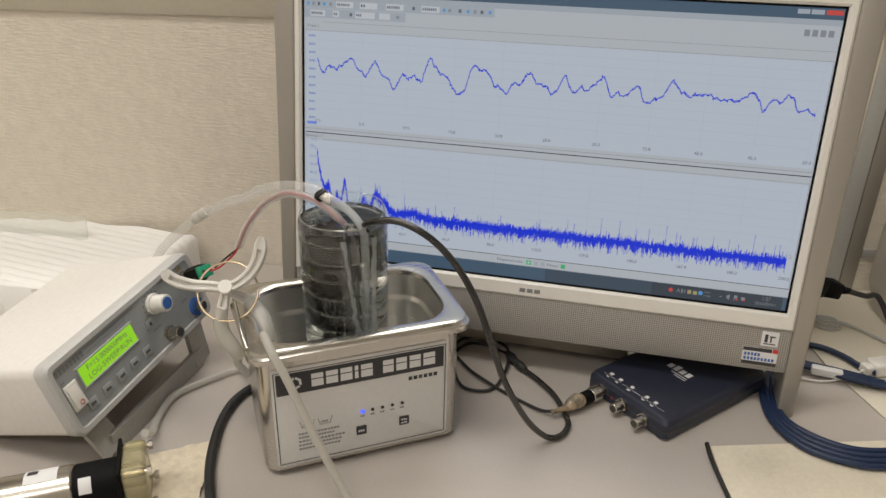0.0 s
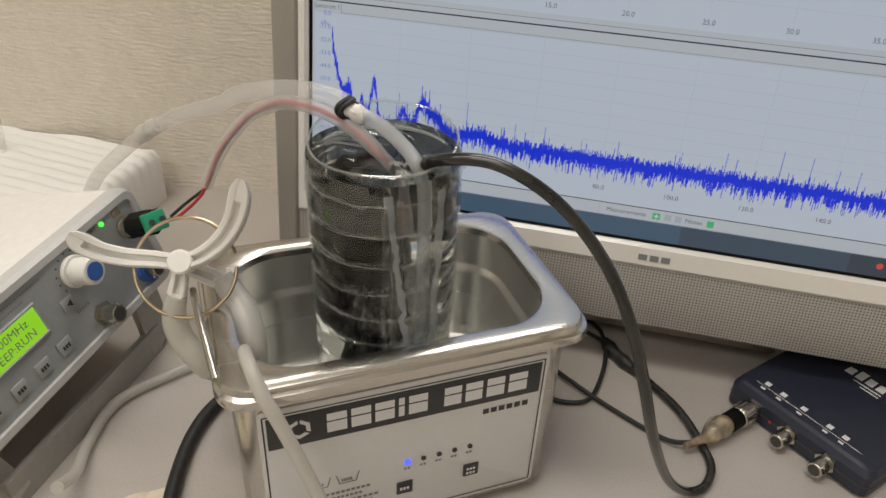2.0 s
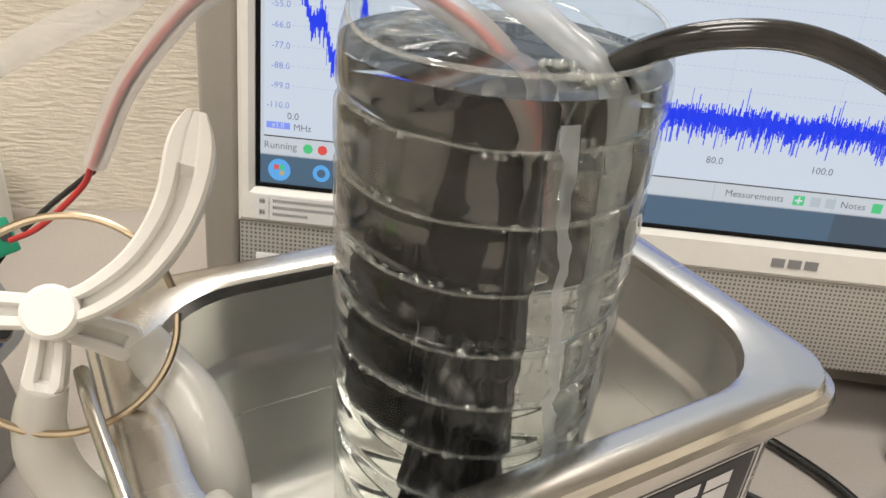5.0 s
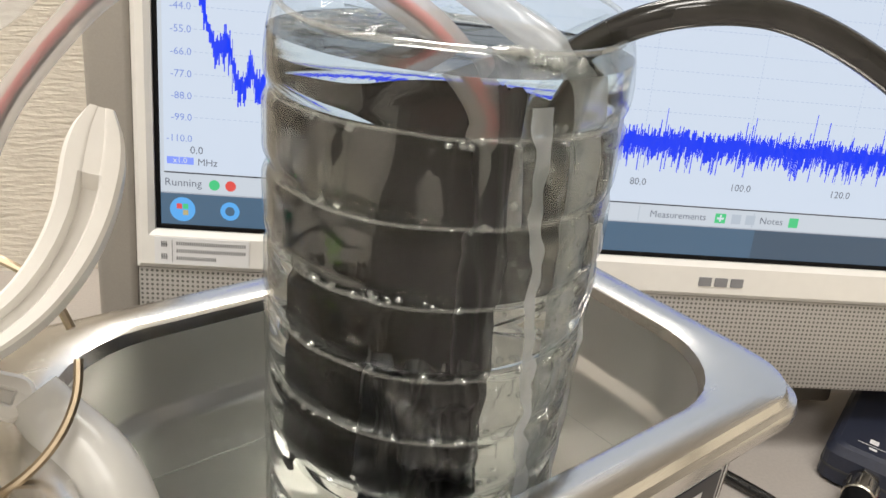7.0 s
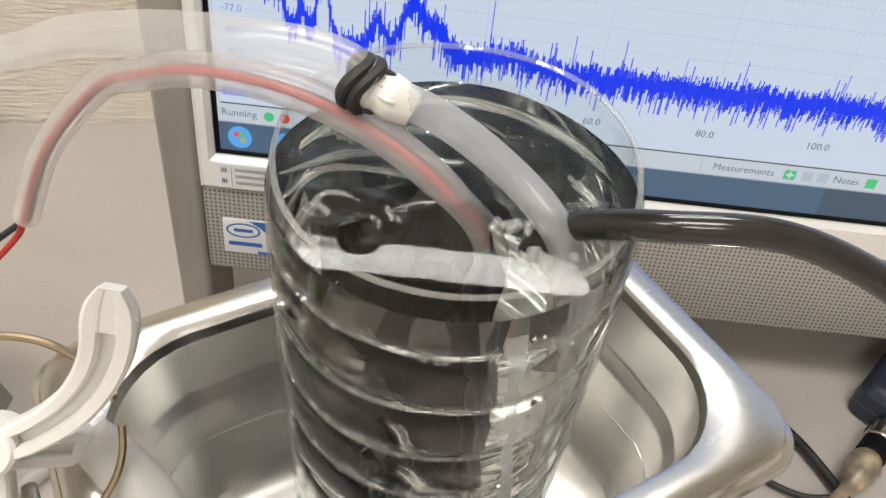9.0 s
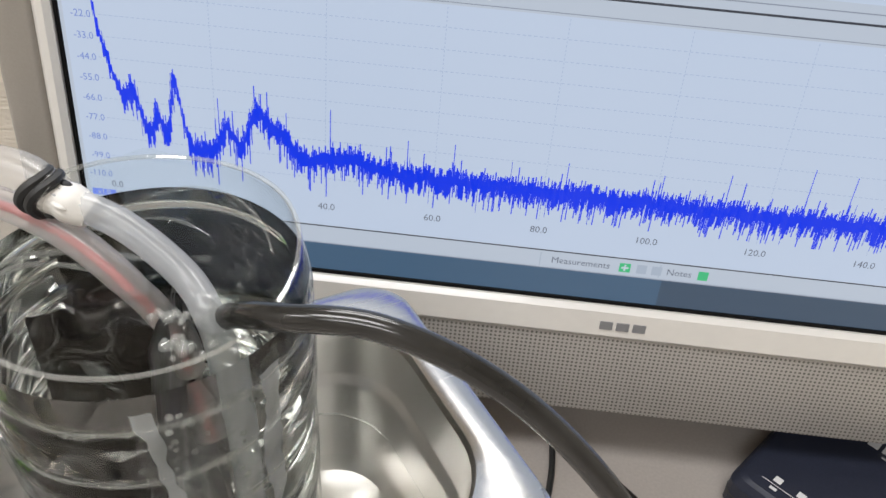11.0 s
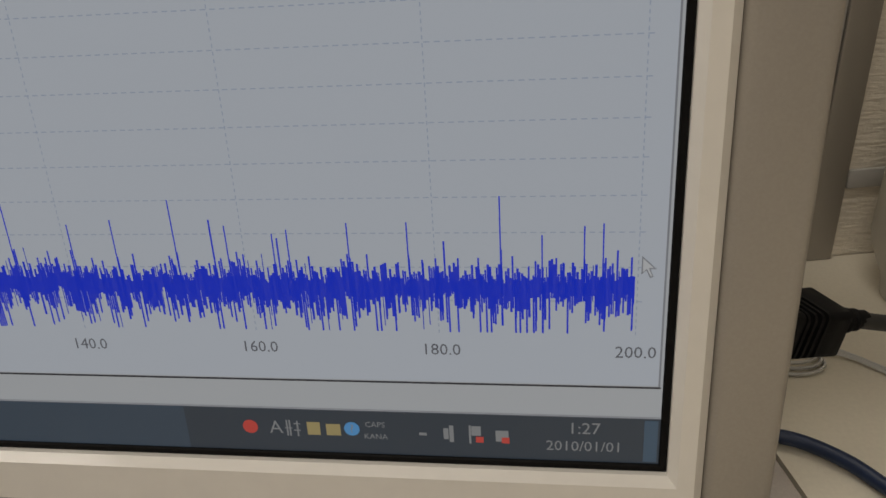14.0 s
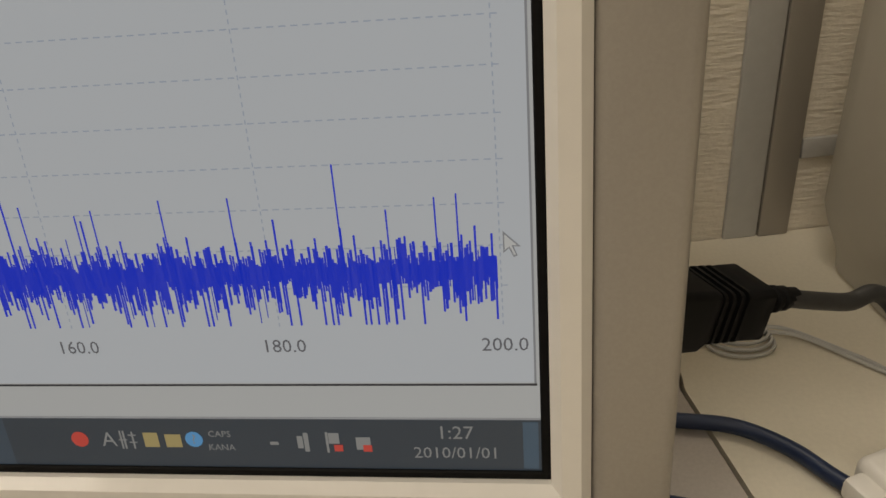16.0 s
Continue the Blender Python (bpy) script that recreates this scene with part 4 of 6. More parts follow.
def sheet(r0, a0, a1, z0, z1, wob, na=48, nz=40, slant=0.0, seed=0.0, top_wob=0.0, low_wob=0.0, swing=0.0):
    """A curved sheet standing inside the shell, uneven like loose film."""
    bm = bmesh.new()
    rows = []
    for j in range(nz + 1):
        row = []
        for i in range(na + 1):
            a = radians(a0 + (a1 - a0) * i / na + slant * (1 - j / nz))
            zt = z1 + top_wob * noise.noise(Vector((a * 3, seed, 1.3))) + (0.0045 * math.sin(a) - 0.004)
            zb = z0 + low_wob * noise.noise(Vector((a * 2.2, seed, 8.1)))
            z = zb + (zt - zb) * j / nz
            a += radians(swing) * (noise.noise(Vector((seed, z * 70, 3.0 + 1.5 * i / na))) + 0.5 * noise.noise(Vector((seed, z * 210, 6.0 + i / na))))
            r = r0 + wob * noise.noise(Vector((a * 5 + seed, z * 130, seed))) + 0.5 * wob * noise.noise(Vector((a * 14 + seed, z * 330, seed + 4)))
            row.append(bm.verts.new((r * math.cos(a), r * math.sin(a), z)))
        rows.append(row)
    for u, v in zip(rows, rows[1:]):
        for i in range(na):
            bm.faces.new((u[i], u[i + 1], v[i + 1], v[i]))
    return bm


WATER_Z = JH - 0.0100
wrows = []
for k in range(ZN + 1):
    zw = 0.0015 + (WATER_Z - 0.0015) * k / ZN
    wrows.append([Vector((rw * math.cos(a), rw * math.sin(a), zw)) for a, rw in
                  ((2 * math.pi * i / N_J, (jar_radius(min(zw, JH - 0.014)) - 0.0007) * (1 + 0.008 * math.cos(8 * math.pi * i / N_J))) for i in range(N_J))])
part("water", loft(bmesh.new(), wrows, True, True), M_WATER_BODY, bottle, "clear still water", 60)
part("black_back", sheet(JR * 0.92, 40, 152, 0.096, WATER_Z - 0.0125, 0.0009, 50, 30, seed=4.0, low_wob=0.014, top_wob=0.003), M_MIRRORBLACK, bottle, "black sheet at the back", 60)
for k, pts in enumerate((((-0.0305, -0.0040), (-0.0200, 0.0030), (-0.0090, 0.0050), (0.0010, 0.0040)), ((-0.0290, 0.0060), (-0.0190, 0.0120), (-0.0080, 0.0135), (0.0000, 0.0120)),
                         ((-0.0285, -0.0100), (-0.0230, -0.0020), (-0.0120, 0.0000), (-0.0020, -0.0030)))):
    part("film_fold", sweep([(x, y, WATER_Z + 0.0004 + 0.0006 * (i % 2)) for i, (x, y) in enumerate(pts)], 0.0007, 6, 5, taper=[0.3, 1.2, 0.8, 1.1, 0.4]), M_RIB, bottle)


def plate(x0, y0, x1, y1, z0, z1, wob, low, seed):
    """A thin upright sheet with faint waves and an uneven lower edge."""
    a, b = Vector((x0, y0, 0)), Vector((x1, y1, 0))
    side = (b - a).cross(Vector((0, 0, 1))).normalized()
    bm = bmesh.new()
    faces = []
    for off in (-0.0003, 0.0003):
        rows_ = []
        for j in range(31):
            row = []
            for i in range(21):
                p = a.lerp(b, i / 20)
                zb = z0 + low * noise.noise(Vector((i * 0.21, seed, 2.0)))
                z = zb + (z1 - 0.007 * (1 - i / 20) ** 2 + 0.0015 * noise.noise(Vector((i * 0.35, seed, 7.0))) - zb) * j / 30
                p = p + side * (off + wob * noise.noise(Vector((i * 0.16, z * 55, seed))))
                row.append(bm.verts.new((p.x, p.y, z)))
            rows_.append(row)
        for u, v in zip(rows_, rows_[1:]):
            for i in range(20):
                bm.faces.new((u[i], u[i + 1], v[i + 1], v[i]))
    return bm


part("black_plate", plate(-0.0235, -0.0060, 0.0060, 0.0020, 0.058, WATER_Z - 0.0095, 0.0016, 0.014, 3.0), M_MIRRORBLACK, bottle, "glossy black upright plate", 60)
part("black_plate", plate(0.0030, 0.0120, 0.0090, -0.0200, 0.050, WATER_Z - 0.0040, 0.0022, 0.010, 8.0), M_MATTE, bottle, "dull black upright strip", 60)
part("dark_core", sheet(JR * 0.62, 238, 296, 0.003, 0.104, 0.0046, 44, 70, seed=2.0), M_MATTE, bottle, "crumpled black sheet", 60)
part("clear_crumple", sheet(JR * 0.84, 286, 372, 0.006, JH - 0.012, 0.0042, 60, 90, seed=5.0), M_CREASE, bottle, "crumpled clear film", 25)
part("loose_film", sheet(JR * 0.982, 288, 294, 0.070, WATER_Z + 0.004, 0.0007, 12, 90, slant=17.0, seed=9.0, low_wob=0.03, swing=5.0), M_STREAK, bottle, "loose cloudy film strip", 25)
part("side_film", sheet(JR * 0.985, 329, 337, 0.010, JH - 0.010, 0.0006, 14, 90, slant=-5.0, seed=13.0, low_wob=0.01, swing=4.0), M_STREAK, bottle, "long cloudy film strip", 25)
foam = random.Random(11)
for fx, fy, n in ((0.0115, -0.0110, 16), (-0.0200, 0.0090, 9), (0.0150, -0.0190, 14)):
    bm = bmesh.new()
    for k in range(n):
        bmesh.ops.create_icosphere(bm, subdivisions=2, radius=foam.uniform(0.0005, 0.0013),
                                   matrix=Matrix.Translation((fx + foam.gauss(0, 0.0022), fy + foam.gauss(0, 0.0011), WATER_Z + 0.0004)))
    tagged(part("foam", bm, M_RIB, bottle, "small patch of clear bubbles"), kind="stuff")
part("back_film", sheet(JR * 0.95, 10, 170, JH - 0.030, JH - 0.001, 0.0010, 50, 14, seed=3.0, top_wob=0.004), M_PET, bottle, "folded clear film", 40)
for rr, a0, a1, lift in ((JR * 0.80, 24, 118, 0.005), (JR * 0.52, 60, 150, 0.002)):
    part("film_fold", sweep([(rr * (1 + 0.06 * noise.noise(Vector((a * 0.05, rr * 90, 1.0)))) * math.cos(radians(a)), rr * math.sin(radians(a)), JH - 0.010 + lift * math.sin(radians((a - a0) * 180 / (a1 - a0)))) for a in np.linspace(a0, a1, 9).tolist()],
                            0.00045, 6, 4, taper=[0.3, 1.0, 0.6, 1.2, 0.3]), M_RIBLINE, bottle)
# crumpled film layer, added over the water to strengthen its wavy reflections
N_G = 26
bm = bmesh.new()
grid = {}
for i in range(N_G + 1):
    for j in range(N_G + 1):
        x, y = -JR * 0.88 + 2 * JR * 0.88 * i / N_G, -JR * 0.88 + 2 * JR * 0.88 * j / N_G
        if math.hypot(x, y) < JR * 0.89 and x < -0.002 + 0.3 * y and y > -0.018:
            grid[i, j] = bm.verts.new((x, y, WATER_Z + 0.0006 + 0.0030 * abs(noise.noise(Vector((x * 90 + y * 40, y * 150, 5.0))))))
for i, j in list(grid):
    if all(k in grid for k in ((i + 1, j), (i + 1, j + 1), (i, j + 1))):
        bm.faces.new((grid[i, j], grid[i + 1, j], grid[i + 1, j + 1], grid[i, j + 1]))
part("floating_film", bm, M_PET, bottle, "crumpled clear film on the water, added to strengthen its reflections", 30)
# bubbles; two thirds sit on the grooves, added to imitate beaded highlights
bm = bmesh.new()
rb = random.Random(4)
for k in range(420):
    a, z = radians(rb.uniform(195, 352)) if k % 3 else radians(rb.uniform(285, 330)), rb.uniform(0.02, JH - 0.018)
    if k % 3:
        z = 0.012 + 0.0142 * rb.randint(1, 9) + rb.uniform(-0.0008, 0.0008)
    r = JR * 0.955 - (rb.random() * 0.003 if k % 3 == 0 else 0)
    s = rb.uniform(0.0003, 0.0009)
    m4 = Matrix.Translation((r * math.cos(a), r * math.sin(a), z)) @ Matrix.Scale(s, 4)
    bmesh.ops.create_icosphere(bm, subdivisions=1, radius=1.0, matrix=m4)
tagged(part("bubbles_and_glints", bm, M_RIB, bottle), kind="stuff")

# ---- tubes into the bottle ----


def cord(name, pts, r, material, label, category, n=12, step=8, taper=None):
    bm = sweep(pts, r, n, step, taper=taper)
    return solid(name, bm, material, label, category, smooth=60)


TIE = Vector((0.0722, -0.1270, 0.2132))
air = thing("air_hose", pose(0, 0, 0), "milky silicone hose with a black tie, running into the bottle", "hose")
part("long_hose", sweep([(0.0760, -0.1278, 0.2125), (0.0675, -0.1252, 0.2155), (0.0537, -0.1243, 0.2162), (0.0333, -0.1156, 0.2108), (0.0108, -0.1032, 0.2008), (-0.0110, -0.0857, 0.1859), (-0.0378, -0.0727, 0.1726),
                         (-0.0702, -0.0635, 0.1533), (-0.1020, -0.0545, 0.1275), (-0.1298, -0.0417, 0.1025), (-0.152, -0.034, 0.070), (-0.163, -0.030, 0.035), (-0.168, -0.022, 0.0045)], 0.0042, 14), M_HAZY, air, "long translucent hose")
part("joint", sweep([(-0.0600, -0.0682, 0.1604), (-0.0660, -0.0660, 0.1565), (-0.0712, -0.0640, 0.1528), (-0.0790, -0.0612, 0.1470)], 0.0046, 12, 6, taper=[0.8, 1.1, 0.85, 1.15, 0.8]), M_MILKY, air, "white hose joint")
part("short_hose", sweep([(0.0745, -0.1275, 0.2128), (0.0880, -0.1282, 0.2078), (0.1010, -0.1329, 0.2010), (0.1085, -0.1400, 0.1965), (0.1115, -0.1440, 0.1880), (0.1125, -0.1450, 0.165), (0.1120, -0.1450, 0.14), (0.1110, -0.1450, 0.10), (0.108, -0.145, 0.062)], 0.0031, 12), M_FROST, air, "short milky hose into the water")
part("collar", sweep([TIE, TIE + Vector((0.005, -0.0003, -0.0018)), TIE + Vector((0.010, -0.0008, -0.0040))], 0.0038, 14, 6, taper=[0.86, 1.05, 0.94, 1.08, 0.98, 0.80]), M_WHITE, air, "white collar with dark smears")
bm = bmesh.new()
ax = Vector((0.010, -0.0008, -0.0038)).normalized()
sd = ax.orthogonal().normalized()
up = ax.cross(sd)
for off, rr in ((0.0, 0.0041), (0.0020, 0.0042)):
    sweep([TIE + ax * (off + 0.001 * math.sin(2 * a)) + rr * (sd * math.cos(a) + up * math.sin(a)) for a in np.linspace(0, 2 * math.pi, 13).tolist()], 0.0012, 8, 4, bm)
part("tie", bm, M_RUBBER, air, "black tape tie")
for k, (o, a) in enumerate(((0.0046, 0.6), (0.0060, 1.9), (0.0036, 3.3), (0.0075, 4.6), (0.0052, 5.4))):
    bm = bmesh.new()
    c = TIE + ax * o + 0.0037 * (sd * math.cos(a) + up * math.sin(a))
    bmesh.ops.create_icosphere(bm, subdivisions=2, radius=0.0011, matrix=Matrix.Translation(c) @ ax.to_track_quat("X", "Z").to_matrix().to_4x4() @ Matrix.Diagonal((1.5, 0.8, 0.45, 1)))
    part("smear", bm, M_RUBBER if k % 2 == 0 else M_WHITE, air, "dark glue smear" if k % 2 == 0 else "white glue lump")

lead = thing("wire_lead", pose(0, 0, 0), "clear hose carrying a red and a black wire from the bottle", "cable")
WP = [(0.1000, -0.1350, 0.1650), (0.0985, -0.1350, 0.1800), (0.0945, -0.1345, 0.1905), (0.0870, -0.1320, 0.1985), (0.0754, -0.1284, 0.2046), (0.0612, -0.1270, 0.2098), (0.0448, -0.1235, 0.2095), (0.0310, -0.1150, 0.2020),
      (0.0140, -0.1030, 0.1895), (-0.0038, -0.0999, 0.1685), (-0.0151, -0.0997, 0.1462)]
part("sleeve", sweep(WP, 0.0032, 12), M_SLEEVE, lead, "clear sleeve")
TERM = Vector((-0.0400, -0.1020, 0.1215))
part("red_wire", sweep([(x, y - 0.0009, z + 0.0004) for x, y, z in WP] + [(-0.020, -0.100, 0.1385), (-0.031, -0.1040, 0.1275), tuple(TERM + Vector((0.0, -0.0035, 0.001)))], 0.0009, 8), M_REDW, lead, "red wire")
part("black_wire", sweep([(x, y + 0.0009, z - 0.0004) for x, y, z in WP] + [(-0.0195, -0.0965, 0.1410), (-0.031, -0.0965, 0.1310), tuple(TERM + Vector((0.0, 0.003, 0.001)))], 0.0009, 8), M_RUBBER, lead, "black wire")

SENS = [(0.1060, -0.1350, 0.1800), (0.1075, -0.1370, 0.1900), (0.1125, -0.1405, 0.1985), (0.1245, -0.1475, 0.2062), (0.1420, -0.1487, 0.2074), (0.1610, -0.1505, 0.2005), (0.1775, -0.1535, 0.1888), (0.1918, -0.1568, 0.1725),
        (0.2038, -0.1598, 0.1510), (0.2140, -0.1608, 0.1235), (0.2250, -0.1525, 0.0855), (0.2410, -0.1265, 0.0355), (0.2560, -0.1070, 0.0075), (0.2670, -0.0985, 0.0040), (0.2723, -0.0829, 0.0035),
        (0.2685, -0.0677, 0.0035), (0.2557, -0.0411, 0.0035), (0.2375, -0.0202, 0.0035), (0.2225, -0.0080, 0.0040)]
probe = thing("probe_cable", pose(0, 0, 0), "black probe cable in clear sleeve, looping down to the desk", "cable")
part("core", sweep(SENS, 0.0026, 12), M_GLOSSBLACK, probe, "glossy black sleeve")
part("bottle_end", sweep([(0.1055, -0.1340, 0.176), (0.1065, -0.1362, 0.186), (0.1100, -0.1390, 0.1950), (0.1170, -0.1430, 0.2015)], 0.0052, 12, 6, taper=[0.7, 1.1, 1.0, 0.75]), M_PET, probe, "clear resin blob")
part("splice", sweep([(0.2250, -0.0090, 0.0045), (0.2180, -0.0030, 0.0050), (0.2105, 0.0040, 0.0060), (0.2050, 0.0110, 0.0070)], 0.0042, 10, 5, taper=[0.7, 1.1, 0.9, 1.2, 0.8]), M_RUBBER, probe, "lumpy black tape splice")
for k, pts in enumerate(([(0.2050, 0.0110, 0.006), (0.196, 0.020, 0.003), (0.180, 0.028, 0.0025), (0.160, 0.024, 0.0025), (0.152, -0.004, 0.0025), (0.165, -0.040, 0.0025), (0.1783, -0.0514, 0.0025), (0.1986, -0.046, 0.0025), (0.206, -0.020, 0.004), (0.207, 0.010, 0.007)],
                         [(0.2050, 0.0110, 0.007), (0.199, 0.030, 0.003), (0.178, 0.043, 0.0025), (0.155, 0.034, 0.0025), (0.150, 0.01, 0.0025), (0.170, -0.020, 0.0045), (0.190, -0.036, 0.0045), (0.2088, -0.0460, 0.0025), (0.2321, -0.0592, 0.0025), (0.2490, -0.0680, 0.004), (0.2620, -0.0700, 0.0085)])):
    part("thin_cable", sweep(pts, 0.0015, 8), M_RUBBER, probe, "thin black cable")

# ---- USB oscilloscope box ----
SC_M = pose(0.3665, 0.003, 0, 0, 0, -42)
PW, PD, PH = 0.094, 0.142, 0.021
scope = thing("usb_oscilloscope", SC_M, "flat dark navy oscilloscope box with three coaxial sockets on the desk", "oscilloscope")
part("case", loft(bmesh.new(), [rrect(PW - 0.006, PD - 0.006, 0.006, 0.0, 3), rrect(PW, PD, 0.006, 0.0025, 3), rrect(PW, PD, 0.006, PH - 0.005, 3), rrect(PW - 0.004, PD - 0.004, 0.006, PH - 0.0012, 3), rrect(PW - 0.008, PD - 0.008, 0.006, PH, 3)], True, True), M_NAVY, scope, smooth=25)
part("seam", loft(bmesh.new(), [rrect(PW + 0.0006, PD + 0.0006, 0.006, 0.0085, 3), rrect(PW + 0.0006, PD + 0.0006, 0.006, 0.0095, 3)], True, True), M_DARK, scope)


def socket(parent, at, along, name="socket", length=0.012, r=0.0048):
    """A coaxial bayonet socket."""
    a, d = Vector(at), Vector(along).normalized()
    bm = bmesh.new()
    rod(bm, a, a + d * 0.0022, r * 1.35, 6)
    rod(bm, a + d * 0.0022, a + d * length, r, 18, 0.0004)
    s = d.orthogonal().normalized()
    rod(bm, a + d * length * 0.72 - s * r * 1.25, a + d * length * 0.72 + s * r * 1.25, 0.0009, 8)
    ob = part(name, bm, M_NICKEL, parent, "nickel coaxial socket", 30)
    bm = bmesh.new()
    rod(bm, a + d * (length - 0.0006), a + d * (length + 0.0002), r * 0.72, 14)
    part("socket_core", bm, M_DARK, ob)
    return ob


for sx in (-0.028, -0.003, 0.022):
    socket(scope, (sx, -PD / 2, 0.0095), (0, -1, 0))
part("power_light", boxed(-0.016, -0.0145, -PD / 2 - 0.0008, -PD / 2, 0.008, 0.0095), M_RED, scope)


def top_bars(bm, x0, x1, y0, y1, z):
    bm.faces.new([bm.verts.new(v) for v in ((x0, y0, z), (x1, y0, z), (x1, y1, z), (x0, y1, z))])


bm = bmesh.new()
for k in range(4):
    top_bars(bm, -0.012 + k * 0.0068, -0.012 + k * 0.0068 + 0.0050, -0.0040, 0.0035 + (0.002 if k == 1 else 0), PH + 0.0004)
part("brand_mark", bm, M_PALE, scope, "white maker's mark as plain blocks")
bm = bmesh.new()
top_bars(bm, -0.004, 0.014, -0.0075, -0.0064, PH + 0.0004)
top_bars(bm, 0.002, 0.014, -0.0105, -0.0095, PH + 0.0004)
top_bars(bm, -0.036, 0.034, -PD / 2 + 0.0095, -PD / 2 + 0.0099, PH + 0.0004)
for sx in (-0.030, -0.019, -0.005, 0.012, 0.022):
    top_bars(bm, sx - 0.0018, sx + 0.0018, -PD / 2 + 0.0115, -PD / 2 + 0.0152, PH + 0.0004)
    top_bars(bm, sx - 0.0012, sx + 0.0020, -PD / 2 + 0.0065, -PD / 2 + 0.0082, PH + 0.0004)
part("socket_marks", bm, M_PALE, scope, "small white printed marks")

# coaxial plug with a taped joint, on the first socket
sock = SC_M @ Vector((-0.028, -PD / 2 - 0.004, 0.0095))
away = (SC_M.to_3x3() @ Vector((0, -1, 0))).normalized()
away = (away + Vector((-0.05, -0.06, 0))).normalized()
plug = thing("coaxial_plug", pose(0, 0, 0), "coaxial plug with a black barrel and tan tape, on the oscilloscope", "plug")
bm = bmesh.new()
rod(bm, sock, sock + away * 0.011, 0.0068, 20, 0.0006)
part("bayonet_ring", bm, M_NICKEL, plug, "nickel bayonet ring", 30)
for k in range(10):
    bm = bmesh.new()
    a = 2 * math.pi * k / 10
    s = away.orthogonal().normalized()
    u = away.cross(s)
    o = 0.0066 * (s * math.cos(a) + u * math.sin(a))
    rod(bm, sock + away * 0.002 + o, sock + away * 0.009 + o, 0.0007, 6)
    part("ridge", bm, M_NICKEL, plug)
bm = bmesh.new()
rod(bm, sock + away * 0.0110, sock + away * 0.0210, 0.0062, 18, 0.0008)
part("barrel", bm, M_BLACK, plug)
part("taped_end", sweep([sock + away * 0.021, sock + away * 0.027 + Vector((0, 0, 0.0005)), sock + away * 0.033, sock + away * 0.041 + Vector((0, 0, -0.001)), sock + away * 0.052 + Vector((-0.004, -0.001, -0.0015))], 0.0064, 12, 5, taper=[0.85, 1.1, 0.95, 0.9, 0.42, 0.3]), M_TAPE, plug, "tan and clear tape wrapping")
part("tape_bulge", sweep([sock + away * 0.023, sock + away * 0.030 + Vector((0, 0, 0.001)), sock + away * 0.038], 0.0076, 12, 5, taper=[0.7, 1.0, 0.9, 0.6]), M_PVC, plug, "clear tape")

# ---- the function generator ----
gA, gB, gN = Vector((0.0794, 0.9926, 0.0917)).normalized(), Vector((-0.2730, -0.0668, 0.9594)).normalized(), Vector((0.9604, -0.0769, 0.2679)).normalized()
GEN = Matrix(((gA.x, -gN.x, gB.x, -0.0872), (gA.y, -gN.y, gB.y, -0.2406), (gA.z, -gN.z, gB.z, 0.0382), (0, 0, 0, 1)))
gen = thing("function_generator", GEN, "pale grey function generator with lit green display on its stand", "function generator")
GW, GH, GD = 0.1808, 0.0647, 0.139


def yring(w, h, r, y, n=5):
    return [Vector((GW / 2 + p.x, y, GH / 2 + p.y)) for p in rrect(w, h, r, 0, n)]


part("case", loft(bmesh.new(), [yring(GW - 0.003, GH - 0.003, 0.007, 0.0), yring(GW, GH, 0.008, 0.004), yring(GW, GH, 0.008, 0.05), yring(GW, GH + 0.0, 0.008, GD - 0.003), yring(GW - 0.006, GH - 0.006, 0.008, GD)], True, True), M_CASE, gen, smooth=35)
part("front_frame", loft(bmesh.new(), [yring(GW + 0.001, GH + 0.001, 0.008, 0.006), yring(GW + 0.001, GH + 0.001, 0.008, -0.003), yring(GW - 0.003, GH - 0.003, 0.007, -0.0055), yring(GW - 0.011, GH - 0.011, 0.004, -0.0055), yring(GW - 0.012, GH - 0.012, 0.004, -0.003)]), M_TRIM, gen, "pale grey front surround", 30)
part("front_panel", boxed(0.006, GW - 0.006, -0.0035, -0.0005, 0.006, GH - 0.006), M_PANEL, gen, "grey printed front panel")
FY = -0.0035
lcd = part("display", boxed(0.0255, 0.088, FY - 0.0012, FY + 0.001, 0.0305, 0.0465, 0.0003), M_LCD, gen, "lit yellow-green character display")
part("display_rim", frame_mesh(0.0240, 0.0895, 0.0290, 0.0480, 0.0255, 0.088, 0.0305, 0.0465, FY - 0.0016, FY, 0.0004), M_PANEL, gen)
words("F=15.000000MHz", 0.0066, (0.0568, FY - 0.0014, 0.0420), M_GREYINK, lcd, "display_writing")
words("LOG-SWEEP:RUN", 0.0066, (0.0568, FY - 0.0014, 0.0350), M_GREYINK, lcd, "display_writing")
kn = bmesh.new()
rod(kn, (0.1195, FY, 0.0455), (0.1195, FY - 0.0030, 0.0455), 0.0092, 28, 0.0006)
rod(kn, (0.1195, FY - 0.003, 0.0455), (0.1195, FY - 0.0160, 0.0455), 0.0076, 28, 0.0008)
knob = part("knob", kn, M_WHITE, gen, "white rotary knob", 30)
bm = bmesh.new()
rod(bm, (0.1195, FY - 0.0158, 0.0455), (0.1195, FY - 0.0166, 0.0455), 0.0052, 24)
part("knob_cap", bm, M_BLUE, knob, "blue knob cap")
bm = bmesh.new()
for k in range(11):
    a = radians(-30 + 24 * k)
    quad(bm, 0.1195 + 0.0115 * math.cos(a) - 0.0005, 0.1195 + 0.0115 * math.cos(a) + 0.0005, 0.0455 + 0.0115 * math.sin(a) - 0.0005, 0.0455 + 0.0115 * math.sin(a) + 0.0005, FY - 0.0004)
part("knob_scale", bm, M_INK, gen)
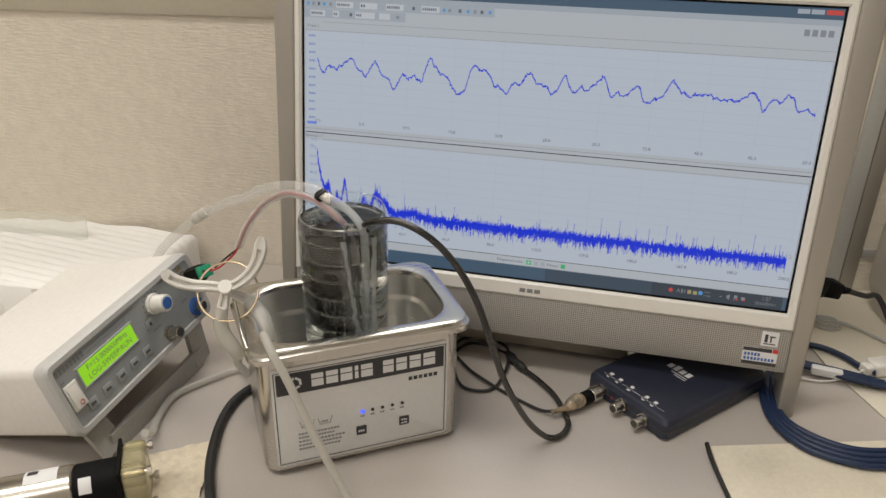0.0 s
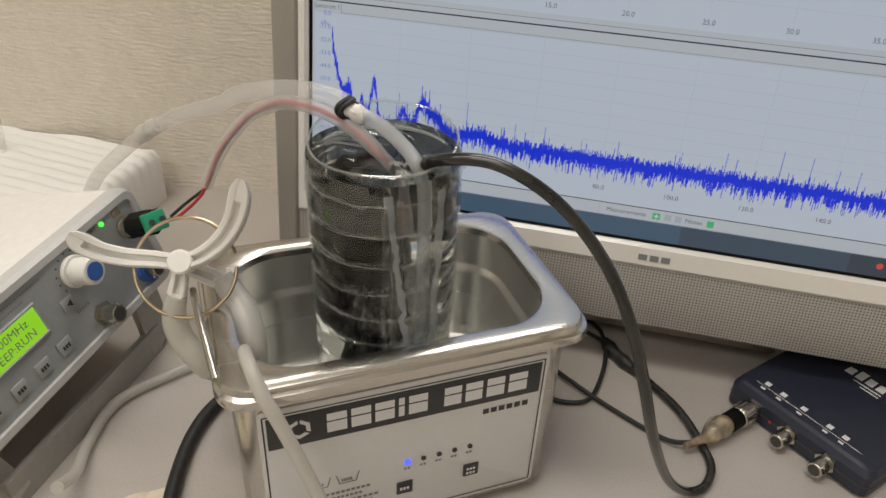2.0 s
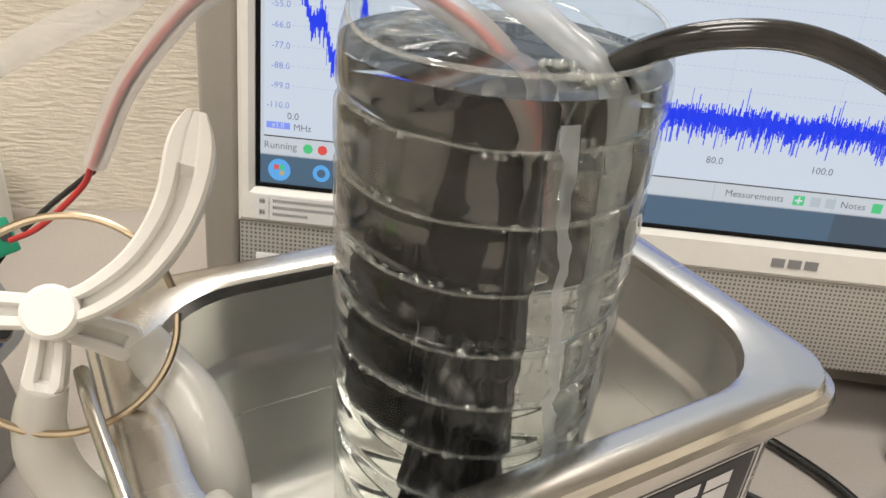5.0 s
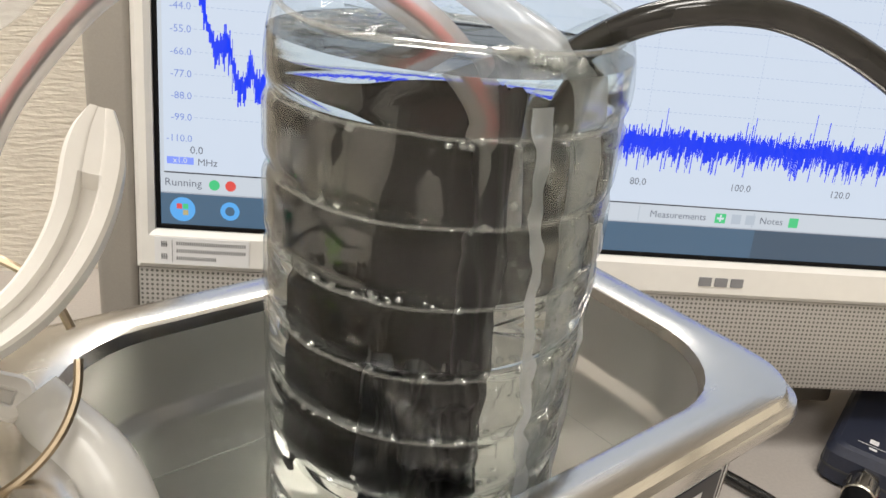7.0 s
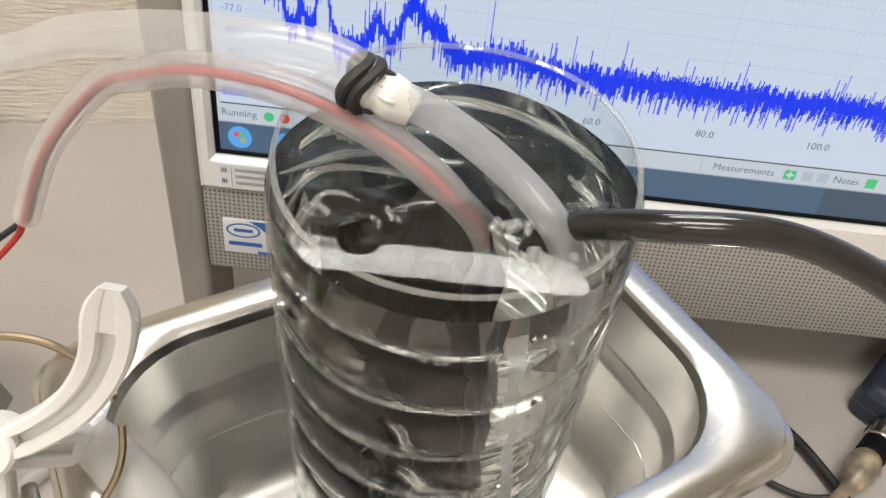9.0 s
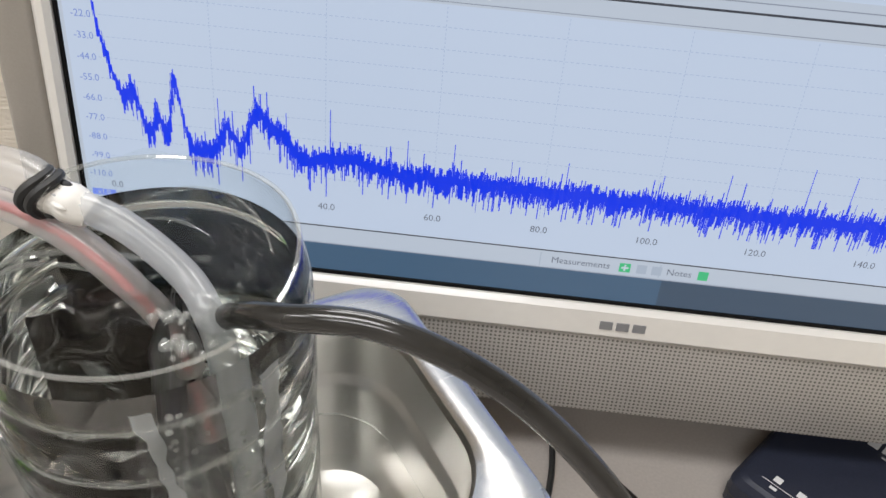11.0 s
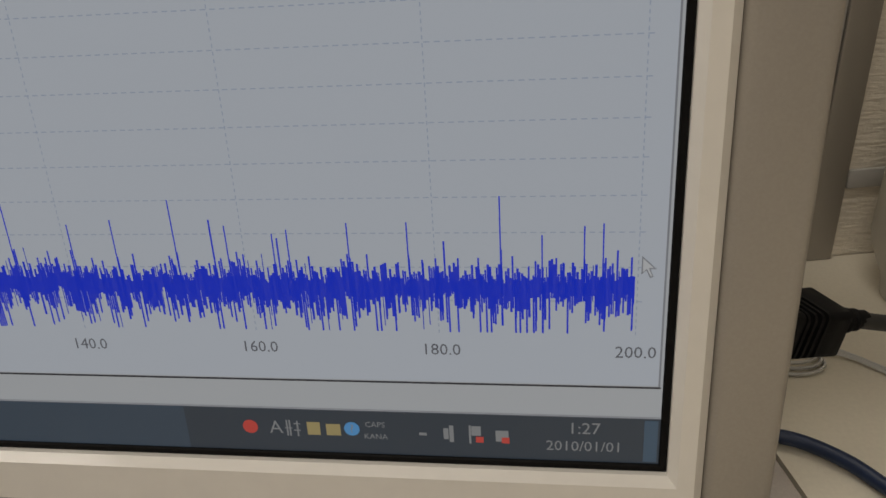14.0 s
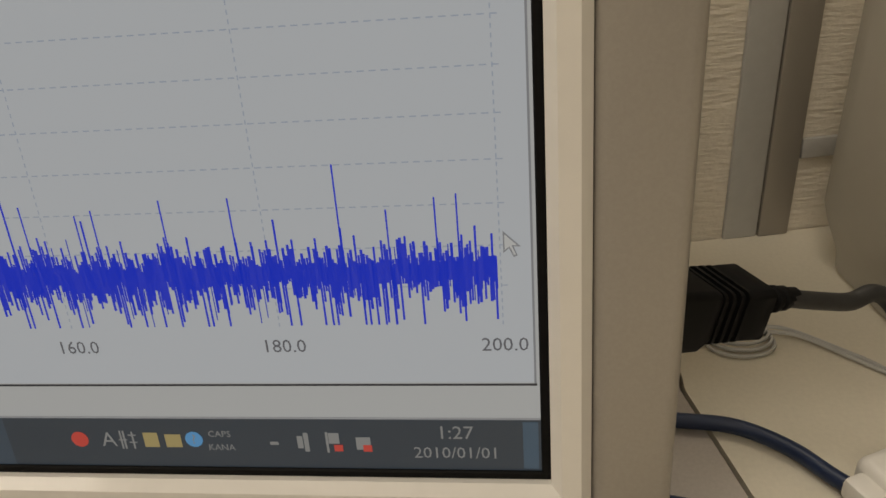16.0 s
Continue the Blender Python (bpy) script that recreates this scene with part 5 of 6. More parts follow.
for a in (0.024, 0.0415, 0.0585, 0.075, 0.0915):
    b1 = part("push_button", boxed(a - 0.0048, a + 0.0048, FY - 0.0014, FY, 0.0118, 0.0205, 0.0008), M_PANEL, gen, "grey square push button")
    bm = bars(bmesh.new(), a - 0.0028, a + 0.0028, 0.0150, 0.0173, FY - 0.0016, 3, 0.3)
    part("button_print", bm, M_INK, b1)
b1 = part("push_button", boxed(0.1020, 0.1105, FY - 0.0014, FY, 0.0295, 0.0375, 0.0008), M_PANEL, gen, "grey arrow button")
bm = bmesh.new()
bm.faces.new([bm.verts.new(v) for v in ((0.1042, FY - 0.0017, 0.0335), (0.1078, FY - 0.0017, 0.0315), (0.1078, FY - 0.0017, 0.0357))])
part("arrow_print", bm, M_INK, b1)
sw = part("rocker_surround", boxed(0.0075, 0.0205, FY - 0.0016, FY, 0.0195, 0.0425, 0.0008), M_WHITE, gen, "white rocker switch surround")
rk = boxed(0.0090, 0.0190, FY - 0.0046, FY - 0.001, 0.0215, 0.0405, 0.0010)
for v in rk.verts:
    if v.co.z > 0.031 and v.co.y < FY - 0.002:
        v.co.y += 0.0026
rk = part("rocker", rk, M_WHITE, sw, "white rocker switch")
bm = bmesh.new()
loft(bm, [[Vector((0.014 + r * math.cos(a), FY - 0.0048, 0.0255 + r * math.sin(a))) for a in np.linspace(0, 2 * math.pi, 16, endpoint=False).tolist()] for r in (0.0021, 0.0015)])
part("rocker_mark", bm, M_RED, sw)
socket(gen, (0.1216, FY, 0.0140), (0, -1, 0), "input_socket", 0.013, 0.0052)
socket(gen, (0.1631, FY, 0.0150), (0, -1, 0), "sync_socket", 0.010, 0.0050)
part("socket_ring", loft(bmesh.new(), [[Vector((0.1631 + r * math.cos(a), FY - y, 0.0150 + r * math.sin(a))) for a in np.linspace(0, 2 * math.pi, 24, endpoint=False).tolist()] for r, y in ((0.0085, 0), (0.0085, 0.003), (0.0072, 0.003))], False, True), M_BLUE, gen, "blue socket collar")
bm = bmesh.new()
rod(bm, (0.1500, FY, 0.0560), (0.1500, FY - 0.0012, 0.0560), 0.0015, 12)
part("power_light", bm, M_GLED, gen, "lit green light")
part("warning_mark", boxed(0.1600, 0.1660, FY - 0.0006, FY, 0.0535, 0.0575), M_TAPE, gen, "yellow warning mark")
bm = bmesh.new()
bars(bm, 0.0055 + 0.002, 0.038, 0.0515, 0.0560, FY - 0.0004, 8, 0.22)
part("brand_mark", bm, M_GREYINK, gen, "grey-violet maker's mark as plain bars")
for x0, x1, z0, z1, n in ((0.040, 0.100, 0.0548, 0.0558, 34), (0.040, 0.086, 0.0512, 0.0522, 26), (0.136, 0.146, 0.0555, 0.0575, 5), (0.108, 0.118, 0.0245, 0.0265, 5),
                           (0.149, 0.157, 0.0265, 0.0285, 4), (0.0085, 0.0125, 0.0445, 0.0465, 2)):
    part("small_print", bars(bmesh.new(), x0, x1, z0, z1, FY - 0.0004, n, 0.42), M_GREYINK, gen)
# folding stand under the front, standing on the desk
base = GEN @ Vector((GW / 2, 0.012, 0.0))
stand = bmesh.new()


def bar_between(bm, a, b, w, t, side):
    a, b, side = Vector(a), Vector(b), Vector(side).normalized()
    d = (b - a).normalized()
    nrm = d.cross(side).normalized()
    sd2 = nrm.cross(d).normalized()
    vs = []
    for p in (a, b):
        vs.append([bm.verts.new(p + sd2 * sx * w / 2 + nrm * sy * t / 2) for sx, sy in ((-1, -1), (1, -1), (1, 1), (-1, 1))])
    for i in range(4):
        bm.faces.new((vs[0][i], vs[0][(i + 1) % 4], vs[1][(i + 1) % 4], vs[1][i]))
    bm.faces.new(list(reversed(vs[0])))
    bm.faces.new(vs[1])


inv = GEN.inverted()
f0, f1 = inv @ Vector((-0.0830, -0.2120, 0.0105)), inv @ Vector((-0.0800, -0.0760, 0.0105))
h0, h1 = Vector((0.022, 0.010, 0.004)), Vector((GW - 0.018, 0.010, 0.004))
bar_between(stand, f0, f1, 0.021, 0.004, inv.to_3x3() @ Vector((0, 0, 1)))
bar_between(stand, h0, f0 + (h0 - f0) * -0.12, 0.024, 0.0042, f1 - f0)
bar_between(stand, h1, f1 + (h1 - f1) * -0.12, 0.024, 0.0042, f1 - f0)
part("tilt_stand", stand, M_STAND, gen, "grey folding tilt stand")
part("underside", boxed(0.01, GW - 0.01, 0.004, GD - 0.01, -0.0035, 0.001, 0.001), M_STAND, gen)

# adapter with a green screw terminal on the output socket
o0 = GEN @ Vector((0.1636, FY, 0.0450))
dirn = (TERM + Vector((-0.006, 0, -0.001)) - o0).normalized()
adp = thing("terminal_adapter", pose(0, 0, 0), "coaxial adapter with a green screw terminal, on the generator", "adapter")
bm = bmesh.new()
rod(bm, o0, o0 + dirn * 0.014, 0.0066, 20, 0.0006)
rod(bm, o0 + dirn * 0.003, o0 + dirn * 0.006, 0.0074, 20)
part("bayonet_ring", bm, M_NICKEL, adp, "nickel bayonet ring", 30)
bm = bmesh.new()
rod(bm, o0 + dirn * 0.0138, o0 + dirn * 0.0390, 0.0076, 8, 0.001)
part("housing", bm, M_BLACK, adp, "black housing", 30)
tq = Matrix.Translation(o0 + dirn * 0.0420) @ dirn.to_track_quat("X", "Z").to_matrix().to_4x4()
gt = part("green_block", boxed(-0.0036, 0.0045, -0.0058, 0.0058, -0.0054, 0.0054, 0.0008, m=tq), M_GREEN, adp, "green screw terminal block")
for yy in (-0.003, 0.003):
    for p, q in (((0, yy, 0.0058), (0, yy, 0.0063)), ((0.0043, yy, 0), (0.0048, yy, 0))):
        bm = bmesh.new()
        rod(bm, tq @ Vector(p), tq @ Vector(q), 0.0018, 12)
        part("screw_hole", bm, M_DARK, gt)

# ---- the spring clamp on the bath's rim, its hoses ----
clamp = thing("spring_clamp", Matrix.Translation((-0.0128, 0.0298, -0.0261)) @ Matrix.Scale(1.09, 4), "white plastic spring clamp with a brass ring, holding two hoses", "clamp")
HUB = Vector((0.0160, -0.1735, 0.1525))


def arm(pts, w, t, face):
    """A flat moulded arm with raised edges."""
    path = smooth_path(pts, 12)
    rows = []
    f = Vector(face).normalized()
    for i, q in enumerate(path):
        d = (path[min(i + 1, len(path) - 1)] - path[max(i - 1, 0)]).normalized()
        s = d.cross(f).normalized()
        k = i / (len(path) - 1)
        ww = w * (0.80 + 0.35 * k) * (1.0 if k < 0.86 else math.sqrt(max(0.16, 1 - ((k - 0.86) / 0.145) ** 2)))
        lip, fl = (0.75, 0.1) if k < 0.84 else (0.98, 0.95)
        rows.append([q + s * a * ww / 2 + f * b * t / 2 for a, b in ((-1, -0.75), (-0.80, -1), (0.80, -1), (1, -0.75), (1, 0.80), (0.85, 1), (0.40, 1), (0.30, lip), (0.27, fl), (-0.27, fl), (-0.30, lip), (-0.40, 1), (-0.85, 1), (-1, 0.80))])
    return loft(bmesh.new(), rows, True, True)


CF = (0.25, -0.72, 0.62)
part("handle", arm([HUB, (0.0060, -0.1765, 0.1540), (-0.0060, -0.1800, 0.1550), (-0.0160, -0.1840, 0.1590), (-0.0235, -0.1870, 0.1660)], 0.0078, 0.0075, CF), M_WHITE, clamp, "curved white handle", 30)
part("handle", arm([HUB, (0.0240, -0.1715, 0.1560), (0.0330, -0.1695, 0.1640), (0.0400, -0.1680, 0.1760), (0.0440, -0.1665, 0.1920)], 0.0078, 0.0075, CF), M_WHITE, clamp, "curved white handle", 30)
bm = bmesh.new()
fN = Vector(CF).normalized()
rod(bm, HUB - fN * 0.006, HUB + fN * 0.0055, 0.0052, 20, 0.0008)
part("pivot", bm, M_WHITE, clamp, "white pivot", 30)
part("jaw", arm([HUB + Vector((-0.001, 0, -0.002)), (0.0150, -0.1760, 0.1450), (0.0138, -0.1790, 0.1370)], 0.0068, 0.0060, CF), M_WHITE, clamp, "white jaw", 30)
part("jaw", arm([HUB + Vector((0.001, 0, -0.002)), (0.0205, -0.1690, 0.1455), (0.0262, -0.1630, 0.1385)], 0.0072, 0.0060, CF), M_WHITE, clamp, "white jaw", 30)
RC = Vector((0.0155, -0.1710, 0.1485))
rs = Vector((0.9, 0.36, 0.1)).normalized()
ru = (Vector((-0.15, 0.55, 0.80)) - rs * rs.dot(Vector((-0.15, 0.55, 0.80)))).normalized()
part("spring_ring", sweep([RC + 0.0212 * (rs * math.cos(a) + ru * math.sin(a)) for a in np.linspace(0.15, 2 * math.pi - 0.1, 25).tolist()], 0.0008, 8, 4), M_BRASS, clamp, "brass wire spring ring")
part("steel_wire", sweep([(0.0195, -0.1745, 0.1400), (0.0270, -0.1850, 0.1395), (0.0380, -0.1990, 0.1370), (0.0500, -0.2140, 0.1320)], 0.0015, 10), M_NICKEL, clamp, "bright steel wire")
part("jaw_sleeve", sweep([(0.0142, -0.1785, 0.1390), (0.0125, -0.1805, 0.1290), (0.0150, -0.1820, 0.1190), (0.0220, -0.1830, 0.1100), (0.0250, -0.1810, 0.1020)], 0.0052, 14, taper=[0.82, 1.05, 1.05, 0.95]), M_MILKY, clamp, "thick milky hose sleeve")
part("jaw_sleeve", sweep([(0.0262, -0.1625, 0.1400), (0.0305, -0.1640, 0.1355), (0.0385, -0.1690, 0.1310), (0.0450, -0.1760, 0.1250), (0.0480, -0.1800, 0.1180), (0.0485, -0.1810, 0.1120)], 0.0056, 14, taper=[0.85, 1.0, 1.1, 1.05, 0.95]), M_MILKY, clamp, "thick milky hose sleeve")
cord("drain_hose", [(0.0402, -0.1680, 0.0960), (0.0460, -0.1850, 0.1190), (0.0550, -0.1990, 0.1275), (0.0640, -0.2075, 0.1210), (0.0760, -0.2110, 0.1010), (0.0960, -0.2150, 0.0580), (0.1160, -0.2180, 0.0190), (0.1290, -0.2230, 0.0050), (0.155, -0.245, 0.0040), (0.185, -0.285, 0.0040)], 0.0031, M_MILKY,
     "milky silicone hose hanging over the bath's rim to the desk", "hose")
cord("pump_hose", [(0.0140, -0.1672, 0.0860), (0.0020, -0.1500, 0.0640), (-0.012, -0.1120, 0.0260), (-0.0384, -0.0800, 0.0050), (-0.0592, -0.1014, 0.0045), (-0.0763, -0.1313, 0.0045), (-0.0728, -0.1639, 0.0045), (-0.0620, -0.1880, 0.0100), (-0.0500, -0.2120, 0.0300)], 0.0032, M_MILKY,
     "milky silicone hose lying on the desk to the pump", "hose")
cord("mains_cable", [(0.0330, -0.0900, 0.0200), (0.0100, -0.0850, 0.0100), (-0.0159, -0.1077, 0.0050), (-0.0197, -0.143, 0.0050), (-0.0058, -0.1926, 0.0050), (0.0182, -0.2387, 0.0050), (0.06, -0.30, 0.0050), (0.10, -0.38, 0.0050)], 0.0040, M_RUBBER,
     "thick black mains cable on the desk beside the bath", "cable")

# ---- the pump on its cloth ----


def cloth():
    bm = bmesh.new()
    c = [Vector((-0.135, -0.262, 0)), Vector((-0.050, -0.190, 0)), Vector((-0.012, -0.176, 0)), Vector((0.030, -0.262, 0)), Vector((-0.080, -0.345, 0))]
    n = 34
    p00, p10, p11, p01 = Vector((-0.135, -0.300, 0)), Vector((-0.012, -0.178, 0)).lerp(Vector((-0.135, -0.262, 0)), 0.98), Vector((-0.012, -0.177, 0)), Vector((0.030, -0.300, 0))
    rows = []
    for i in range(n + 1):
        row = []
        for j in range(n + 1):
            u, v = i / n, j / n
            p = (p00.lerp(p01, u)).lerp(p10.lerp(p11, u), v)
            e = 0.0016 * noise.noise(p * 220)
            p = p + Vector((e, 0.0016 * noise.noise(p * 220 + Vector((7, 0, 0))), 0.0034 + 0.0010 * noise.noise(p * 120)))
            row.append(p)
        rows.append(row)
    vs = [[bm.verts.new(p) for p in r] for r in rows]
    for a, b in zip(vs, vs[1:]):
        for j in range(n):
            bm.faces.new((a[j], b[j], b[j + 1], a[j + 1]))
    ext = bmesh.ops.extrude_face_region(bm, geom=list(bm.faces))
    for v in ext["geom"]:
        if isinstance(v, bmesh.types.BMVert):
            v.co.z = 0.0002
    bmesh.ops.recalc_face_normals(bm, faces=list(bm.faces))
    return bm


solid("cloth", cloth(), M_CLOTH, "cream cotton cloth lying under the pump on the desk", "cloth", smooth=80)
PA, PB = Vector((-0.130, -0.310, 0.0225)), Vector((-0.0180, -0.2420, 0.0250))
pd_ = (PB - PA).normalized()
plen = (PB - PA).length
pump = thing("peristaltic_pump", pose(0, 0, 0), "small pump with bright metal motor and amber head on a cloth", "pump")
bm = bmesh.new()
rod(bm, PA, PA + pd_ * plen * 0.56, 0.0175, 32, 0.0015)
motor = part("motor", bm, M_NICKEL, pump, "bright metal motor can", 30)
lab = Matrix.Translation(PA + pd_ * plen * 0.42) @ pd_.to_track_quat("X", "Z").to_matrix().to_4x4()


def wrap(a0, a1, x0, x1, r):
    bm = bmesh.new()
    rows = [[bm.verts.new(lab @ Vector((x, r * math.cos(radians(a)), r * math.sin(radians(a))))) for a in np.linspace(a0, a1, 10).tolist()] for x in (x0, x1)]
    for i in range(9):
        bm.faces.new((rows[0][i], rows[0][i + 1], rows[1][i + 1], rows[1][i]))
    return bm


part("motor_label", wrap(62, 112, -0.013, 0.009, 0.0178), M_PALE, motor, "white paper label")
part("label_bars", wrap(70, 86, -0.011, -0.004, 0.0180), M_INK, motor)
bm = bmesh.new()
rod(bm, PA + pd_ * plen * 0.56, PA + pd_ * plen * 0.80, 0.0168, 32, 0.001)
gear = part("gearbox", bm, M_BLACK, pump, "black gearbox", 30)
part("gearbox_label", wrap(120, 160, 0.0225, 0.031, 0.0171), M_PALE, gear, "white label")
fq = Matrix.Translation(PA + pd_ * plen * 0.80) @ pd_.to_track_quat("X", "Z").to_matrix().to_4x4()
part("flange", boxed(-0.0012, 0.0014, -0.021, 0.021, -0.0205, 0.0210, 0.0006, m=fq), M_BLACK, pump, "black square flange")
part("head", boxed(0.0014, 0.0180, -0.0195, 0.0195, -0.0195, 0.0195, 0.004, 3, m=fq), M_AMBER, pump, "amber clear pump head")
for sy in (-0.0145, 0.0145):
    for sz in (-0.0145, 0.0145):
        bm = bmesh.new()
        rod(bm, fq @ Vector((0.001, sy, sz)), fq @ Vector((0.0215, sy, sz)), 0.0021, 12)
        rod(bm, fq @ Vector((0.0195, sy, sz)), fq @ Vector((0.0225, sy, sz)), 0.0034, 6)
        part("screw", bm, M_NICKEL, pump, "steel screw")
bm = bmesh.new()
for k in range(3):
    a = 2.1 * k + 0.5
    rod(bm, fq @ Vector((0.004, 0.009 * math.cos(a), 0.009 * math.sin(a))), fq @ Vector((0.0165, 0.009 * math.cos(a), 0.009 * math.sin(a))), 0.0042, 14)
part("rollers", bm, M_TRIM, pump, "pale rollers inside")

# ---- white wadding and a clear sheet behind the generator ----


def wadding():
    bm = bmesh.new()
    nx, ny = 60, 60
    rows = []
    for i in range(nx + 1):
        row = []
        for j in range(ny + 1):
            x, y = -0.52 + 0.335 * i / nx, -0.06 + 0.165 * j / ny
            z = 0.047 + 0.0016 * math.sin(2 * math.pi * (y + 0.12 * x) / 0.0118) + 0.0012 * noise.noise(Vector((x * 60, y * 60, 0)))
            row.append(bm.verts.new((x, y, z - (0.006 if i == nx else 0))))
        rows.append(row)
    for a, b in zip(rows, rows[1:]):
        for j in range(ny):
            bm.faces.new((a[j], b[j], b[j + 1], a[j + 1]))
    ext = bmesh.ops.extrude_face_region(bm, geom=list(bm.faces))
    for v in ext["geom"]:
        if isinstance(v, bmesh.types.BMVert):
            v.co.z = 0.0002
    bmesh.ops.recalc_face_normals(bm, faces=list(bm.faces))
    return bm


solid("paper_wadding", wadding(), M_PAPER, "white ribbed paper wadding piled on the desk by the wall", "paper wadding", smooth=70)
ac = boxed(-0.60, -0.300, -0.0015, 0.0015, 0.0, 0.075, 0.001, m=None)
solid("acrylic_sheet", ac, M_ACRYL, "clear acrylic sheet standing against the wall", "sheet", Matrix.Translation((0, 0.056, 0.0)) @ pose(0, 0.030, 0, -8, 0, 6))

# ---- right of the computer: post, tray, sheet, cords ----
solid("wall_post", boxed(0.3375, 0.3558, -0.003, 0.0, 0.0, 2.4, 0.001), M_TRIM, "pale grey metal strip standing at the wall", "post", wall_m)
solid("wall_channel", boxed(0.3562, 0.3725, -0.004, 0.0, 0.0, 2.4, 0.001), M_SILVER, "grey metal channel standing at the wall", "channel", wall_m)
solid("wall_rail", boxed(0.3735, 1.4, -0.003, 0.0, 0.043, 0.054, 0.001), M_STAND, "grey metal rail low on the wall", "rail", wall_m)
tray = thing("desk_tray", pose(0.689, 0.142, 0, 0, 0, 10.2), "large milky plastic storage tray beside the computer", "tray")


def yzring(w, d, r, z):
    return rrect(w, d, r, z, 6)


part("shell", loft(bmesh.new(), [yzring(0.166, 0.216, 0.018, 0.0), yzring(0.170, 0.220, 0.018, 0.002), yzring(0.173, 0.223, 0.020, 0.012), yzring(0.184, 0.234, 0.022, 0.028), yzring(0.187, 0.237, 0.022, 0.036), yzring(0.190, 0.240, 0.03, 0.150), yzring(0.186, 0.236, 0.028, 0.150), yzring(0.176, 0.226, 0.026, 0.040)], True, True), M_MILKY, tray, "pale cloudy plastic", 30)
solid("paper_sheet", slab([(0.3913, -0.0757), (0.5394, -0.029), (0.66, 0.008), (0.70, -0.30), (0.436, -0.36)], 0.0, 0.0012), M_MAT, "stained cream sheet lying on the desk", "sheet")
cord("thin_black_strip", [(0.3885, -0.0745, 0.0022), (0.391, -0.095, 0.0022), (0.3975, -0.125, 0.0022), (0.408, -0.17, 0.0022), (0.42, -0.23, 0.0022)], 0.0019, M_RUBBER, "thin black cable along the sheet's edge", "cable")
pl = thing("power_plug", pose(0, 0, 0), "black power plug in the computer's side with its cord", "plug")
PQ = Vector((0.4775, 0.0510, 0.1015))
pdn = Vector((0.0226, 0.0120, -0.0068)).normalized()
psd = pdn.cross(Vector((0, 0, 1))).normalized()
pup = psd.cross(pdn)
part("body", loft(bmesh.new(), [[PQ + pdn * d + psd * p.x + pup * p.y for p in rrect(w, h, r, 0, 4)] for d, w, h, r in
                                ((-0.014, 0.0185, 0.0170, 0.002), (0.0015, 0.0185, 0.0170, 0.002), (0.0050, 0.0165, 0.0145, 0.002), (0.0085, 0.0150, 0.0122, 0.002), (0.0125, 0.0152, 0.0124, 0.002),
                                 (0.0160, 0.0170, 0.0145, 0.002), (0.0225, 0.0172, 0.0148, 0.002), (0.0240, 0.0150, 0.0125, 0.002))], True, True), M_BLACK, pl, "moulded black plug body", 40)
for k in range(4):
    part("grip_rib", loft(bmesh.new(), [[PQ + pdn * d + psd * p.x + pup * p.y for p in rrect(0.0172, 0.0146, 0.002, 0, 4)] for d in (0.0056 + 0.0026 * k, 0.0066 + 0.0026 * k)], True, True), M_BLACK, pl)
st_ = bmesh.new()
for k in range(4):
    rod(st_, PQ + pdn * (0.024 + 0.0034 * k), PQ + pdn * (0.0262 + 0.0034 * k), 0.0044 - 0.0003 * k, 14, 0.0005)
rod(st_, PQ + pdn * 0.023, PQ + pdn * 0.040, 0.0029, 12)
part("strain_relief", st_, M_BLACK, pl)
part("cord", sweep([PQ + pdn * 0.036, (0.5200, 0.0710, 0.0885), (0.5290, 0.0745, 0.0858), (0.5360, 0.0770, 0.0868), (0.5420, 0.0760, 0.0820), (0.552, 0.070, 0.065), (0.575, 0.045, 0.022), (0.66, -0.05, 0.006), (0.75, -0.06, 0.0055)], 0.0026, 12), M_RUBBER, pl, "black cord")
bc = thing("network_cable", pose(0, 0, 0), "dark blue network cable coiled round the computer's foot", "cable")
